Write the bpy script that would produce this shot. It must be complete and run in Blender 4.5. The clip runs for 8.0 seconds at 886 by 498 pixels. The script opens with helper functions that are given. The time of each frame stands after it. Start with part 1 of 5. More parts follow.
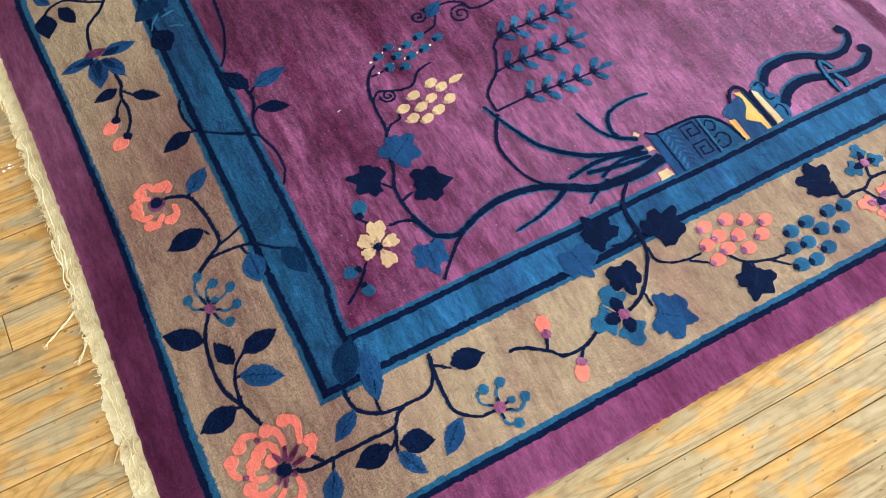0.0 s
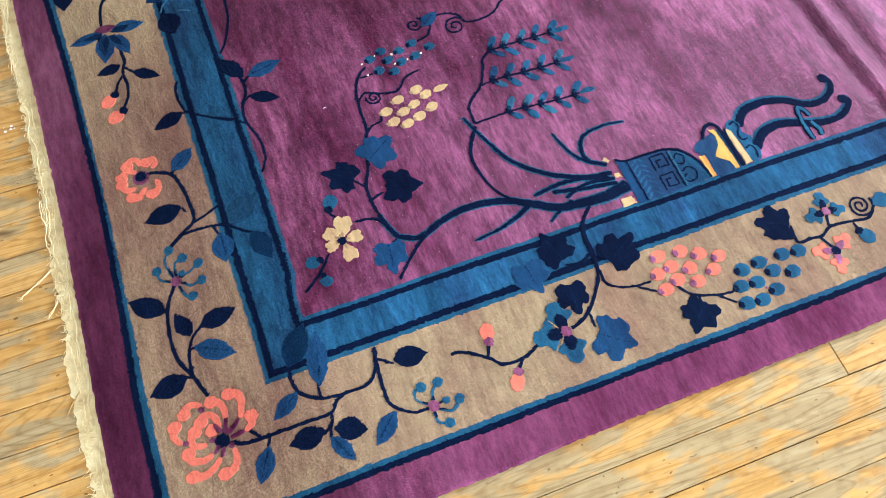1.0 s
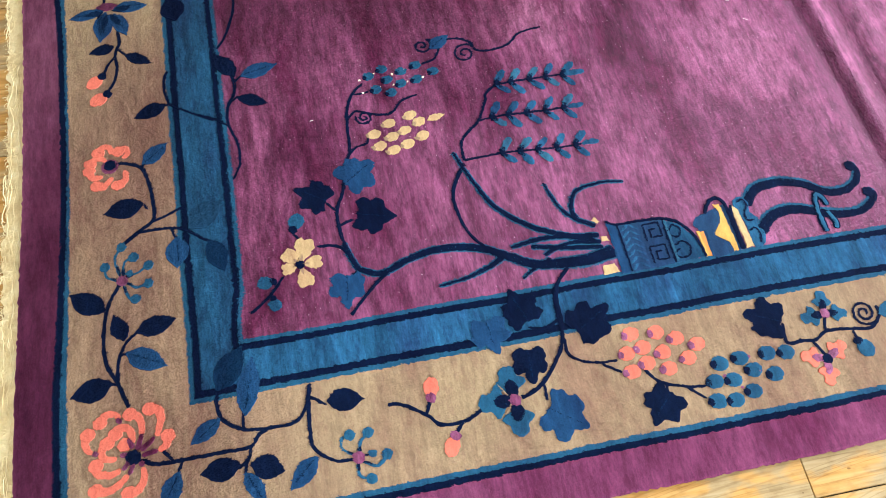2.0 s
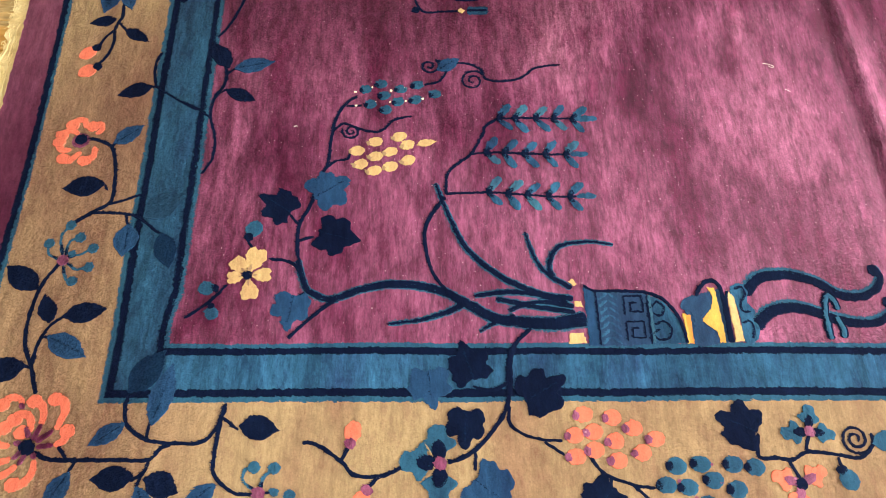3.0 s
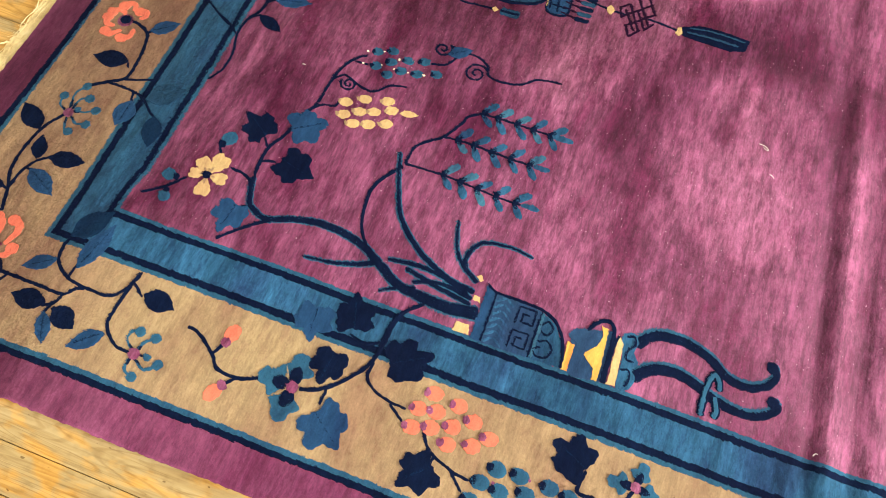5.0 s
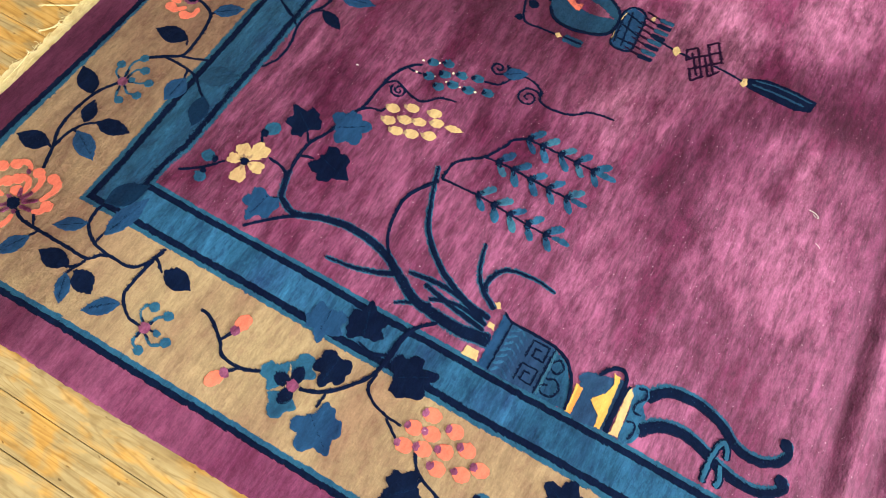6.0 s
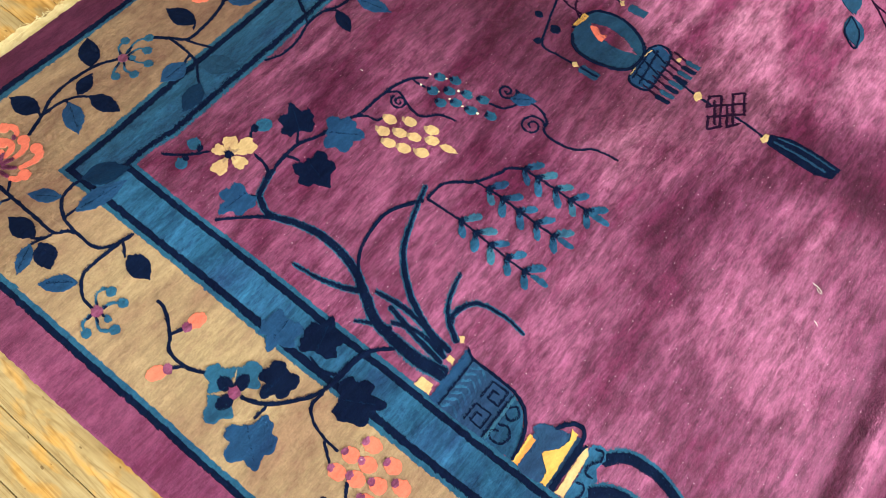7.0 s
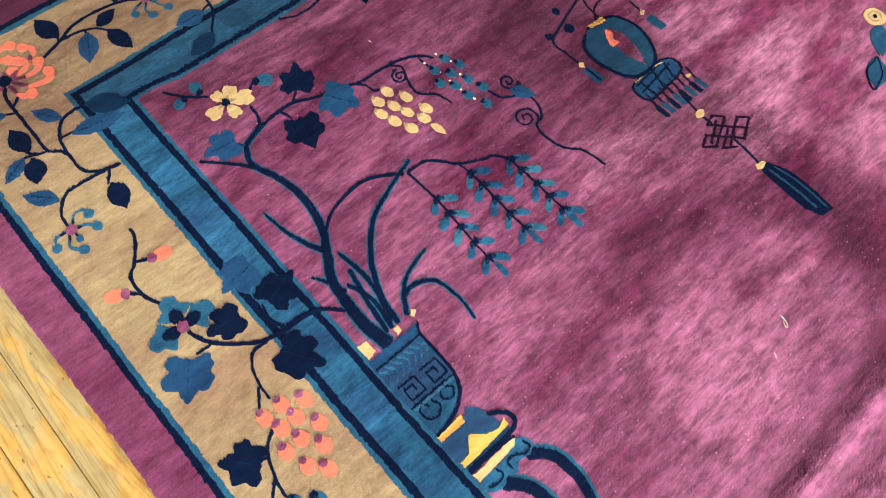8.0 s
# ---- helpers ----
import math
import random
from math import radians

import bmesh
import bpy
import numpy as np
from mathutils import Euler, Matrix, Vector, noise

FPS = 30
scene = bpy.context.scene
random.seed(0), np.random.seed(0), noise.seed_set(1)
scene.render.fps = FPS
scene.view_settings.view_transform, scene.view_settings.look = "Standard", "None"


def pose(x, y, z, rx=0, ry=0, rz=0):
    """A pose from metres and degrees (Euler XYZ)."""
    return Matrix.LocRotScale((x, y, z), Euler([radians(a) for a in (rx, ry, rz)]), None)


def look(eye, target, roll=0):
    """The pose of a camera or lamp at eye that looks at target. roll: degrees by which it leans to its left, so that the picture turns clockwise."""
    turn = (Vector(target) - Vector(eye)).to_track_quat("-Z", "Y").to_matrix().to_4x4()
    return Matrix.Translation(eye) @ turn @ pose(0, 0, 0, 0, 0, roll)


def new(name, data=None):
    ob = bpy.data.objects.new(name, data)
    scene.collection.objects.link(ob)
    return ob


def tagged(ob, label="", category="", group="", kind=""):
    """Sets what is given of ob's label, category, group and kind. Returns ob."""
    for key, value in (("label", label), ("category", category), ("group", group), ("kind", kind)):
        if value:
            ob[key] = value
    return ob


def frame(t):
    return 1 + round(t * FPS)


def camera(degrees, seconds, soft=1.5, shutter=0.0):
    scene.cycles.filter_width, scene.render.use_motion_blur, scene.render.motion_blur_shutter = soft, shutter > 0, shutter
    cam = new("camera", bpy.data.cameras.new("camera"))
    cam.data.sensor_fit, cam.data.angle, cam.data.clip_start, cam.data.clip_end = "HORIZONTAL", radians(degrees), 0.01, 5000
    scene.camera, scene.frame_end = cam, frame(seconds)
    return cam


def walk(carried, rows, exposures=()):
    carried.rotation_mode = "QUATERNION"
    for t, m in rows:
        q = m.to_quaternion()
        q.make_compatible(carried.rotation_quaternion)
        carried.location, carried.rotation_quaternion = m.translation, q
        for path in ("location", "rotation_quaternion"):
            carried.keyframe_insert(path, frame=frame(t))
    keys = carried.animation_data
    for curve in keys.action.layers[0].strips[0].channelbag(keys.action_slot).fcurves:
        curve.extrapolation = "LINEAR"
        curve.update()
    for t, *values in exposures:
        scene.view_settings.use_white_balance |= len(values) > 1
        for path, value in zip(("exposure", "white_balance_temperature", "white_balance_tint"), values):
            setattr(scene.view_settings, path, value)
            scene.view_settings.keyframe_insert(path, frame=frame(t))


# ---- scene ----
from mathutils import geometry

cam = camera(58.1, 8.0, soft=0.75)
# seconds, eye in metres, then yaw to the left, pitch and roll in degrees
PATH = [
    (0.0, -0.1097, -0.5457, 1.4625, -29.66, -63.88, 1.94),
    (0.5, -0.0786, -0.6097, 1.4908, -27.14, -63.96, 2.39),
    (1.0, 0.0148, -0.6272, 1.5343, -24.55, -64.12, 3.67),
    (1.5, 0.1456, -0.6173, 1.5324, -20.73, -64.39, 4.30),
    (1.7, 0.1752, -0.5918, 1.5198, -19.31, -64.75, 4.91),
    (2.8, 0.3874, -0.4961, 1.4120, -7.21, -63.78, 4.71),
    (3.0, 0.4373, -0.4875, 1.4022, -5.16, -63.80, 4.83),
    (3.5, 0.5418, -0.5284, 1.4070, -0.09, -63.91, 5.10),
    (4.0, 0.6406, -0.5754, 1.4541, 4.60, -63.79, 5.71),
    (4.5, 0.7453, -0.5709, 1.4826, 9.64, -64.03, 5.95),
    (4.7, 0.7992, -0.5461, 1.4919, 12.26, -64.46, 5.42),
    (5.8, 0.8613, -0.4838, 1.4856, 21.45, -64.84, 7.10),
    (6.0, 0.8714, -0.4610, 1.4840, 23.89, -64.72, 6.29),
    (6.5, 0.9062, -0.3985, 1.4720, 28.08, -64.59, 6.24),
    (7.0, 0.9626, -0.3253, 1.4399, 32.20, -64.60, 6.52),
    (7.5, 1.0135, -0.2613, 1.4147, 37.34, -64.75, 6.30),
    (8.0, 1.1371, -0.2507, 1.4311, 41.87, -64.39, 6.66),
]


def aim(x, y, z, yaw, pitch, roll):
    a, b = radians(yaw), radians(pitch)
    ahead = Vector((-math.sin(a) * math.cos(b), math.cos(a) * math.cos(b), math.sin(b)))
    return look((x, y, z), Vector((x, y, z)) + ahead, roll)


EXPOSURES = [
    (0.0, 0.0, 5480, 8), (1.7, 0.0, 5480, 8), (2.8, 0.08, 7200, 8), (4.7, 0.05, 7400, 7), (5.8, 0.05, 6650, 3), (8.0, 0.05, 6550, 1),
]
walk(cam, [(t, aim(*row)) for t, *row in PATH], EXPOSURES)

# ---- light: area lamps added at two assumed, unseen windows behind and beside the viewer ----
world = bpy.data.worlds.new("sky")
scene.world = world
world.use_nodes = True
sky = world.node_tree.nodes.new("ShaderNodeTexSky")
sky.sky_type, sky.sun_disc, sky.sun_elevation, sky.sun_rotation = "NISHITA", False, radians(35), radians(60)
world.node_tree.links.new(sky.outputs[0], world.node_tree.nodes["Background"].inputs[0])
world.node_tree.nodes["Background"].inputs[1].default_value = 0.1
ROOM = (-2.6, 4.6, -3.2, 3.6, 2.9)  # x0, x1, y0, y1, height
ASSUMED_WINDOW_E = (-1.1, 1.9, 0.9, 2.7)  # along the east wall: y0, y1, z0, z1
ASSUMED_WINDOW_S = (-1.9, 1.3, 0.9, 2.7)  # along the south wall: x0, x1, z0, z1


def assumed_window_lamp(name, eye, target, width, height, watts, colour):
    lamp = bpy.data.lights.new(name, "AREA")
    lamp.shape, lamp.size, lamp.size_y, lamp.energy, lamp.color = "RECTANGLE", width, height, watts, colour
    ob = new(name, lamp)
    ob.matrix_world = look(eye, target)
    return ob


assumed_window_lamp("window_daylight", (4.65, 0.4, 1.8), (0.5, 0.3, 0.4), 2.9, 1.7, 425, (1.0, 0.97, 0.93))
assumed_window_lamp("window_daylight", (-0.3, -3.25, 1.8), (-0.1, 0.6, 0.2), 3.1, 1.7, 180, (1.0, 0.97, 0.93))

# ---- materials ----


def material(name):
    mat = bpy.data.materials.new(name)
    mat.use_nodes = True
    return mat, mat.node_tree.nodes, mat.node_tree.links, mat.node_tree.nodes["Principled BSDF"]


def noise_node(nodes, links, scale, detail, stretch=(1, 1, 1), turn=0.0):
    place, mapping, tex = nodes.new("ShaderNodeTexCoord"), nodes.new("ShaderNodeMapping"), nodes.new("ShaderNodeTexNoise")
    mapping.inputs["Scale"].default_value = stretch
    mapping.inputs["Rotation"].default_value = (0, 0, turn)
    tex.inputs["Scale"].default_value, tex.inputs["Detail"].default_value = scale, detail
    links.new(place.outputs["Object"], mapping.inputs["Vector"])
    links.new(mapping.outputs[0], tex.inputs["Vector"])
    return tex.outputs["Fac"]


def ramp(nodes, links, source, *stops):
    node = nodes.new("ShaderNodeValToRGB")
    spots = node.color_ramp.elements
    while len(spots) < len(stops):
        spots.new(0.5)
    for spot, (at, colour) in zip(spots, stops):
        spot.position, spot.color = at, (*colour, 1) if len(colour) == 3 else colour
    links.new(source, node.inputs[0])
    return node.outputs[0]


def mix(nodes, links, kind, amount, a, b):
    node = nodes.new("ShaderNodeMix")
    node.data_type, node.blend_type = "RGBA", kind
    for socket, value in ((node.inputs[0], amount), (node.inputs[6], a), (node.inputs[7], b)):
        if hasattr(value, "links"):
            links.new(value, socket)
        elif isinstance(value, float):
            socket.default_value = value
        else:
            socket.default_value = (*value, 1)
    return node.outputs[2]


def bump(nodes, links, height, distance, strength, under=None):
    node = nodes.new("ShaderNodeBump")
    node.inputs["Distance"].default_value, node.inputs["Strength"].default_value = distance, strength
    links.new(height, node.inputs["Height"])
    if under is not None:
        links.new(under, node.inputs["Normal"])
    return node.outputs[0]


def crease_shade(nodes, links, ragged):
    """Shade painted along the rug's fold lines, over crushed nap: 1 on a crease, 0 away from it."""
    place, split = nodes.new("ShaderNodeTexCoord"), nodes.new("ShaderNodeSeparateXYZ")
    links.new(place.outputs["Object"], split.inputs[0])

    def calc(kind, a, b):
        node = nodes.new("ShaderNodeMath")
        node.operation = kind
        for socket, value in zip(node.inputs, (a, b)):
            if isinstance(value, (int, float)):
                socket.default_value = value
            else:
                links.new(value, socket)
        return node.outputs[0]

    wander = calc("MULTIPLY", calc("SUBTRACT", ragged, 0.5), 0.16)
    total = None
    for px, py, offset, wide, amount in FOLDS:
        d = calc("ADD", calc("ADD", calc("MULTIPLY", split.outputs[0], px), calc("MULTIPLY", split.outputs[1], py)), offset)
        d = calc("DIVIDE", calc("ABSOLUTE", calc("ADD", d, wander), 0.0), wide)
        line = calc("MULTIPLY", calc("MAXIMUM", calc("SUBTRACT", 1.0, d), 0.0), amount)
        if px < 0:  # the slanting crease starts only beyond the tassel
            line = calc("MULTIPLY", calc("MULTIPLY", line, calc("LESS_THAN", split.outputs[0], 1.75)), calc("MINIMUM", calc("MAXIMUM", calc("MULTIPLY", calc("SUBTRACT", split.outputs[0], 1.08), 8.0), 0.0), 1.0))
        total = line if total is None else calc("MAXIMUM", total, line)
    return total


# fold lines that get painted shade: px * x + py * y + offset = 0, half width, strength
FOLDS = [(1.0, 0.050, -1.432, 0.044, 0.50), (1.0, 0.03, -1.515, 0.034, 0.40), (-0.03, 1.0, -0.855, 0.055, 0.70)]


# brushed nap, its sheen and shade painted into the colour: x, y, reach along and across the rug, stops lighter or
# darker
FIELD_NAP_SHADING = [(0.76, 0.68, 0.15, 0.13, 0.52), (0.82, 1.18, 0.42, 0.34, 0.60), (0.90, 0.38, 0.16, 0.15, 0.15), (1.22, 0.55, 0.14, 0.26, 0.32),
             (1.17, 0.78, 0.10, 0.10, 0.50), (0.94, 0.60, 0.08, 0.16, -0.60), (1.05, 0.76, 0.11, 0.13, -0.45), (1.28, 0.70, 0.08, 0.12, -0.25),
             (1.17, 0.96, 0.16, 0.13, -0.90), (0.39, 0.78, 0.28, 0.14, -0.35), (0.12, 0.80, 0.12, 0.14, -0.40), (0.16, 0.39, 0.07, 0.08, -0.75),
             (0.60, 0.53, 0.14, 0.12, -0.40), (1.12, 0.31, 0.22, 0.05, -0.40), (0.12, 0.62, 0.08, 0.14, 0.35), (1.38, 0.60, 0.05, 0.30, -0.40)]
TAN_NAP_SHADING = [(-0.17, 0.42, 0.16, 0.34, -0.45), (-0.25, 0.02, 0.14, 0.20, -0.15), (-0.24, 0.98, 0.16, 0.22, 0.20), (0.45, -0.20, 0.40, 0.12, 0.10), (-0.07, -0.17, 0.14, 0.10, -0.25)]
EDGE_NAP_SHADING = [(-0.39, -0.08, 0.20, 0.34, -0.65), (-0.39, 0.22, 0.14, 0.24, -0.10), (-0.39, 0.80, 0.15, 0.30, 0.55), (0.75, -0.38, 0.45, 0.16, -0.28)]


def painted_nap_shading(nodes, links, spots):
    """Adds up soft-edged patches with combed-out rims, and gives the factor that paints nap sheen and shade into the
    wool.
    """
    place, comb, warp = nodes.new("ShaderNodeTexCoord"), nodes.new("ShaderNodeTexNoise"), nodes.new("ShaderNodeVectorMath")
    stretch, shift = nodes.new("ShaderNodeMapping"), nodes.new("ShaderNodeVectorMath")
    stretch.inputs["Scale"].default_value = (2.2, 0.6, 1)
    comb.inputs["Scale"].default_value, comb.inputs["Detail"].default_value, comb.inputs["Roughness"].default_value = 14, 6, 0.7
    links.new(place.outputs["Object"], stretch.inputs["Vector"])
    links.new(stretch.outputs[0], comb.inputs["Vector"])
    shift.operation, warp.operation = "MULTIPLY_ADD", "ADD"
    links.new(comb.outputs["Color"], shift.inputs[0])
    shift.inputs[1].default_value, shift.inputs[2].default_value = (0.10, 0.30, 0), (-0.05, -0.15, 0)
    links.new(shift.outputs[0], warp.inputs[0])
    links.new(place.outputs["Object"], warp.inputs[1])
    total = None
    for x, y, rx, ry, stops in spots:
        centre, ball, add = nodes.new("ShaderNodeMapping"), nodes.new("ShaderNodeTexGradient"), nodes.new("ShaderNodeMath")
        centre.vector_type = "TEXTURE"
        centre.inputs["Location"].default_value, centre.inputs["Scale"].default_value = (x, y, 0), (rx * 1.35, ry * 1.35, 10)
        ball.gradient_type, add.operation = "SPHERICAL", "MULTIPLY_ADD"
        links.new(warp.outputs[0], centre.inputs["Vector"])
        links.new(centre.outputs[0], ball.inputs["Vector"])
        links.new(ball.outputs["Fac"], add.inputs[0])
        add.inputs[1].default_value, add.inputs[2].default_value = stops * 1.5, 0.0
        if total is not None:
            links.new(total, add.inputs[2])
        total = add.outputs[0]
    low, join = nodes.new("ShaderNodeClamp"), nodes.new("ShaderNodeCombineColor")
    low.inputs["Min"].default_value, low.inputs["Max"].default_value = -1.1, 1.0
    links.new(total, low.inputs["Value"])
    for socket, base in zip(join.inputs, (1.85, 2.5, 1.95)):  # painted shade of wool seen into the pile is deeper in colour
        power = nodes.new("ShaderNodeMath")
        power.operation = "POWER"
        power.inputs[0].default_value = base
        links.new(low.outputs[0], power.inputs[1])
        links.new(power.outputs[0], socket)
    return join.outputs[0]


NAP = (0.28, -0.04, 0.0)  # the way the pile leans


def nap_turn(nodes, links, nap, turn, reach, ragged):
    """The lean of the nap: brushed back towards the fringe on that border and, less, across the far half."""
    place, split = nodes.new("ShaderNodeTexCoord"), nodes.new("ShaderNodeSeparateXYZ")
    links.new(place.outputs["Object"], split.inputs[0])

    def span(source, low, high, top):
        node = nodes.new("ShaderNodeMapRange")
        node.inputs["From Min"].default_value, node.inputs["From Max"].default_value, node.inputs["To Max"].default_value = low, high, top
        links.new(source, node.inputs["Value"])
        return node.outputs[0]

    def calc(kind, a, b):
        node = nodes.new("ShaderNodeMath")
        node.operation = kind
        links.new(a, node.inputs[0])
        links.new(b, node.inputs[1])
        return node.outputs[0]

    rough = span(ragged, 0.2, 0.8, 0.16)
    fringe_side = span(calc("ADD", split.outputs[0], rough), reach, 0.00, 1.0)
    slant = calc("SUBTRACT", calc("ADD", split.outputs[0], rough), split.outputs[1])
    far_half = calc("MULTIPLY", calc("MULTIPLY", span(calc("ADD", split.outputs[1], rough), 0.30, 0.85, 0.95), span(slant, 0.42, 0.06, 1.0)), span(calc("ADD", split.outputs[1], rough), 1.18, 0.98, 1.0))
    node = nodes.new("ShaderNodeMix")
    node.data_type = "VECTOR"
    node.inputs[4].default_value = nap
    node.inputs[5].default_value = (nap[0] - turn, nap[1] + 0.35 * turn, 0.0)
    links.new(calc("MAXIMUM", fringe_side, far_half), node.inputs[0])
    return node.outputs[1]


def pile(name, colour, lay=0.35, sheen=0.25, tint=None, folds=False, nap=NAP, abrash=0.0, turn=0.26, spots=(), gloss=0.06):
    """Cut wool pile: tuft grain, faded knots, and broad patches where the nap lies another way, shaded in the colour.
    """
    mat, nodes, links, shader = material(name)
    tufts = noise_node(nodes, links, 330, 2)
    knots = noise_node(nodes, links, 110, 5, (1.3, 0.8, 1))
    brushed = noise_node(nodes, links, 4.8, 10, (1.6, 0.55, 1), 0.02)
    brushed.node.inputs["Roughness"].default_value = 0.66
    streaks = noise_node(nodes, links, 38, 8, (2.0, 0.38, 1), 0.02)
    streaks.node.inputs["Roughness"].default_value = 0.78
    flecks = noise_node(nodes, links, 23, 9, (1.6, 0.7, 1), 0.02)
    flecks.node.inputs["Roughness"].default_value = 0.80
    grey = lambda v: (v, v, v)
    shade = ramp(nodes, links, brushed, (0.38, (1 - 0.80 * lay, 1 - 1.35 * lay, 1 - lay)), (0.48, (1 - 0.18 * lay, 1 - 0.36 * lay, 1 - 0.24 * lay)), (0.57, grey(1 + lay * 0.55)))
    base = mix(nodes, links, "MULTIPLY", 1.0, colour, shade)
    base = mix(nodes, links, "MULTIPLY", 0.75, base, ramp(nodes, links, streaks, (0.40, grey(1 - lay)), (0.59, grey(1 + lay * 0.8))))
    base = mix(nodes, links, "MULTIPLY", 0.75, base, ramp(nodes, links, flecks, (0.42, (1 - 0.80 * lay, 1 - 1.15 * lay, 1 - 0.9 * lay)), (0.485, grey(1.0)), (0.53, grey(1.0)), (0.58, grey(1 + 0.6 * lay))))
    base = mix(nodes, links, "MULTIPLY", 0.6, base, ramp(nodes, links, knots, (0.32, grey(0.90)), (0.68, grey(1.08))))
    base = mix(nodes, links, "MULTIPLY", 0.9, base, ramp(nodes, links, tufts, (0.30, grey(0.91)), (0.52, grey(1.0)), (0.70, grey(1.07))))
    islands = nodes.new("ShaderNodeNewGeometry").outputs["Random Per Island"]
    base = mix(nodes, links, "MULTIPLY", 0.9, base, ramp(nodes, links, islands, (0.0, grey(0.965)), (0.5, grey(1.0)), (1.0, grey(1.035))))
    if abrash:
        rows = noise_node(nodes, links, 4.3, 2, (1.0, 0.02, 1))
        steps = ramp(nodes, links, rows, (0.0, grey(0.78)), (0.40, grey(0.95)), (0.47, grey(0.84)), (0.52, grey(1.10)), (0.58, grey(1.30)), (0.66, grey(1.05)))
        steps.node.color_ramp.interpolation = "CONSTANT"
        base = mix(nodes, links, "MULTIPLY", abrash, base, steps)
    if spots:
        base = mix(nodes, links, "MULTIPLY", 1.0, base, painted_nap_shading(nodes, links, spots))
    if folds:
        bits = noise_node(nodes, links, 210, 0)
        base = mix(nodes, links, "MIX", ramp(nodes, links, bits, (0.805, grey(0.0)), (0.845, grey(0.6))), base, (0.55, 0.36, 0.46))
        # crushed folds are darkened in the wool colour, as painted shade
        base = mix(nodes, links, "MULTIPLY", crease_shade(nodes, links, streaks), base, (0.46, 0.28, 0.40))
    links.new(base, shader.inputs["Base Color"])
    shader.inputs["Roughness"].default_value = 0.92 if gloss < 0.1 else 0.55
    shader.inputs["Specular IOR Level"].default_value = gloss
    shader.inputs["Specular Tint"].default_value = (*(tint or colour), 1)
    shader.inputs["Sheen Weight"].default_value = sheen
    shader.inputs["Sheen Roughness"].default_value = 0.45
    shader.inputs["Sheen Tint"].default_value = (*(tint or colour), 1)
    # the nap leans one way, so its tips face a little aside
    lean, whole = nodes.new("ShaderNodeVectorMath"), nodes.new("ShaderNodeVectorMath")
    lean.operation, whole.operation = "ADD", "NORMALIZE"
    links.new(nap_turn(nodes, links, nap, turn, 0.65 if folds else 0.26, streaks), lean.inputs[1])
    links.new(bump(nodes, links, brushed, 0.03, 0.22), lean.inputs[0])
    links.new(lean.outputs[0], whole.inputs[0])
    low = whole.outputs[0]
    mid = bump(nodes, links, knots, 0.003, 0.22, low)
    links.new(bump(nodes, links, tufts, 0.001, 0.14, mid), shader.inputs["Normal"])
    return mat


YARN = {
    "plum": pile("plum_wool", (0.163, 0.049, 0.106), 0.55, 0.10, (0.85, 0.34, 0.60), True, turn=0.55, spots=FIELD_NAP_SHADING, gloss=0.35),
    "plum_edge": pile("edge_plum_wool", (0.212, 0.062, 0.136), 0.30, 0.10, (0.75, 0.28, 0.55), False, (-0.06, 0.10, 0.0), turn=0.50, spots=EDGE_NAP_SHADING),  # nap brushed outwards; copy of the field's plum with shade painted in
    "tan": pile("tan_wool", (0.292, 0.208, 0.125), 0.21, 0.15, (0.9, 0.8, 0.6), spots=TAN_NAP_SHADING),
    "band": pile("band_blue_wool", (0.021, 0.085, 0.170), 0.36, 0.2, (0.3, 0.6, 0.9), abrash=1.0, turn=0.44),
    "teal": pile("teal_wool", (0.020, 0.085, 0.158), 0.2, 0.2, (0.3, 0.6, 0.9), turn=0.40),
    "tealdark": pile("dark_teal_wool", (0.013, 0.047, 0.098), 0.2, 0.2, (0.3, 0.6, 0.9)),
    "blue": pile("blue_wool", (0.014, 0.050, 0.124), 0.2, 0.15, (0.3, 0.5, 0.9)),
    "slate": pile("slate_blue_wool", (0.020, 0.055, 0.125), 0.2, 0.15, (0.3, 0.5, 0.9)),
    "midnight": pile("midnight_wool", (0.003, 0.013, 0.042), 0.2, 0.1, (0.3, 0.5, 0.9)),
    "dusk": pile("dusk_blue_wool", (0.005, 0.021, 0.056), 0.2, 0.12, (0.3, 0.5, 0.9)),
    "pale": pile("pale_teal_wool", (0.034, 0.118, 0.190), 0.25, 0.2, (0.3, 0.6, 0.9)),
    "navy": pile("navy_wool", (0.0032, 0.0075, 0.027), 0.2, 0.03, (0.3, 0.4, 0.8)),
    "coral": pile("coral_wool", (0.585, 0.148, 0.098), 0.12, 0.15, (1.0, 0.7, 0.6)),
    "orange": pile("orange_wool", (0.640, 0.240, 0.060), 0.1, 0.1),
    "gold": pile("gold_wool", (0.540, 0.330, 0.085), 0.15, 0.15),
    "cream": pile("cream_wool", (0.460, 0.335, 0.165), 0.15, 0.15),
    "ivory": pile("ivory_wool", (0.800, 0.720, 0.560), 0.1, 0.15),
    "wine": pile("wine_wool", (0.012, 0.004, 0.018), 0.2, 0.1, (0.6, 0.3, 0.5)),
}


def cotton():
    mat, nodes, links, shader = material("undyed_cotton")
    dirt, weave = noise_node(nodes, links, 35, 5), noise_node(nodes, links, 500, 2)
    base = ramp(nodes, links, dirt, (0.3, (0.66, 0.53, 0.27)), (0.5, (0.82, 0.70, 0.39)), (0.7, (0.88, 0.79, 0.50)))
    links.new(base, shader.inputs["Base Color"])
    shader.inputs["Roughness"].default_value = 0.95
    links.new(bump(nodes, links, weave, 0.001, 0.7), shader.inputs["Normal"])
    return mat


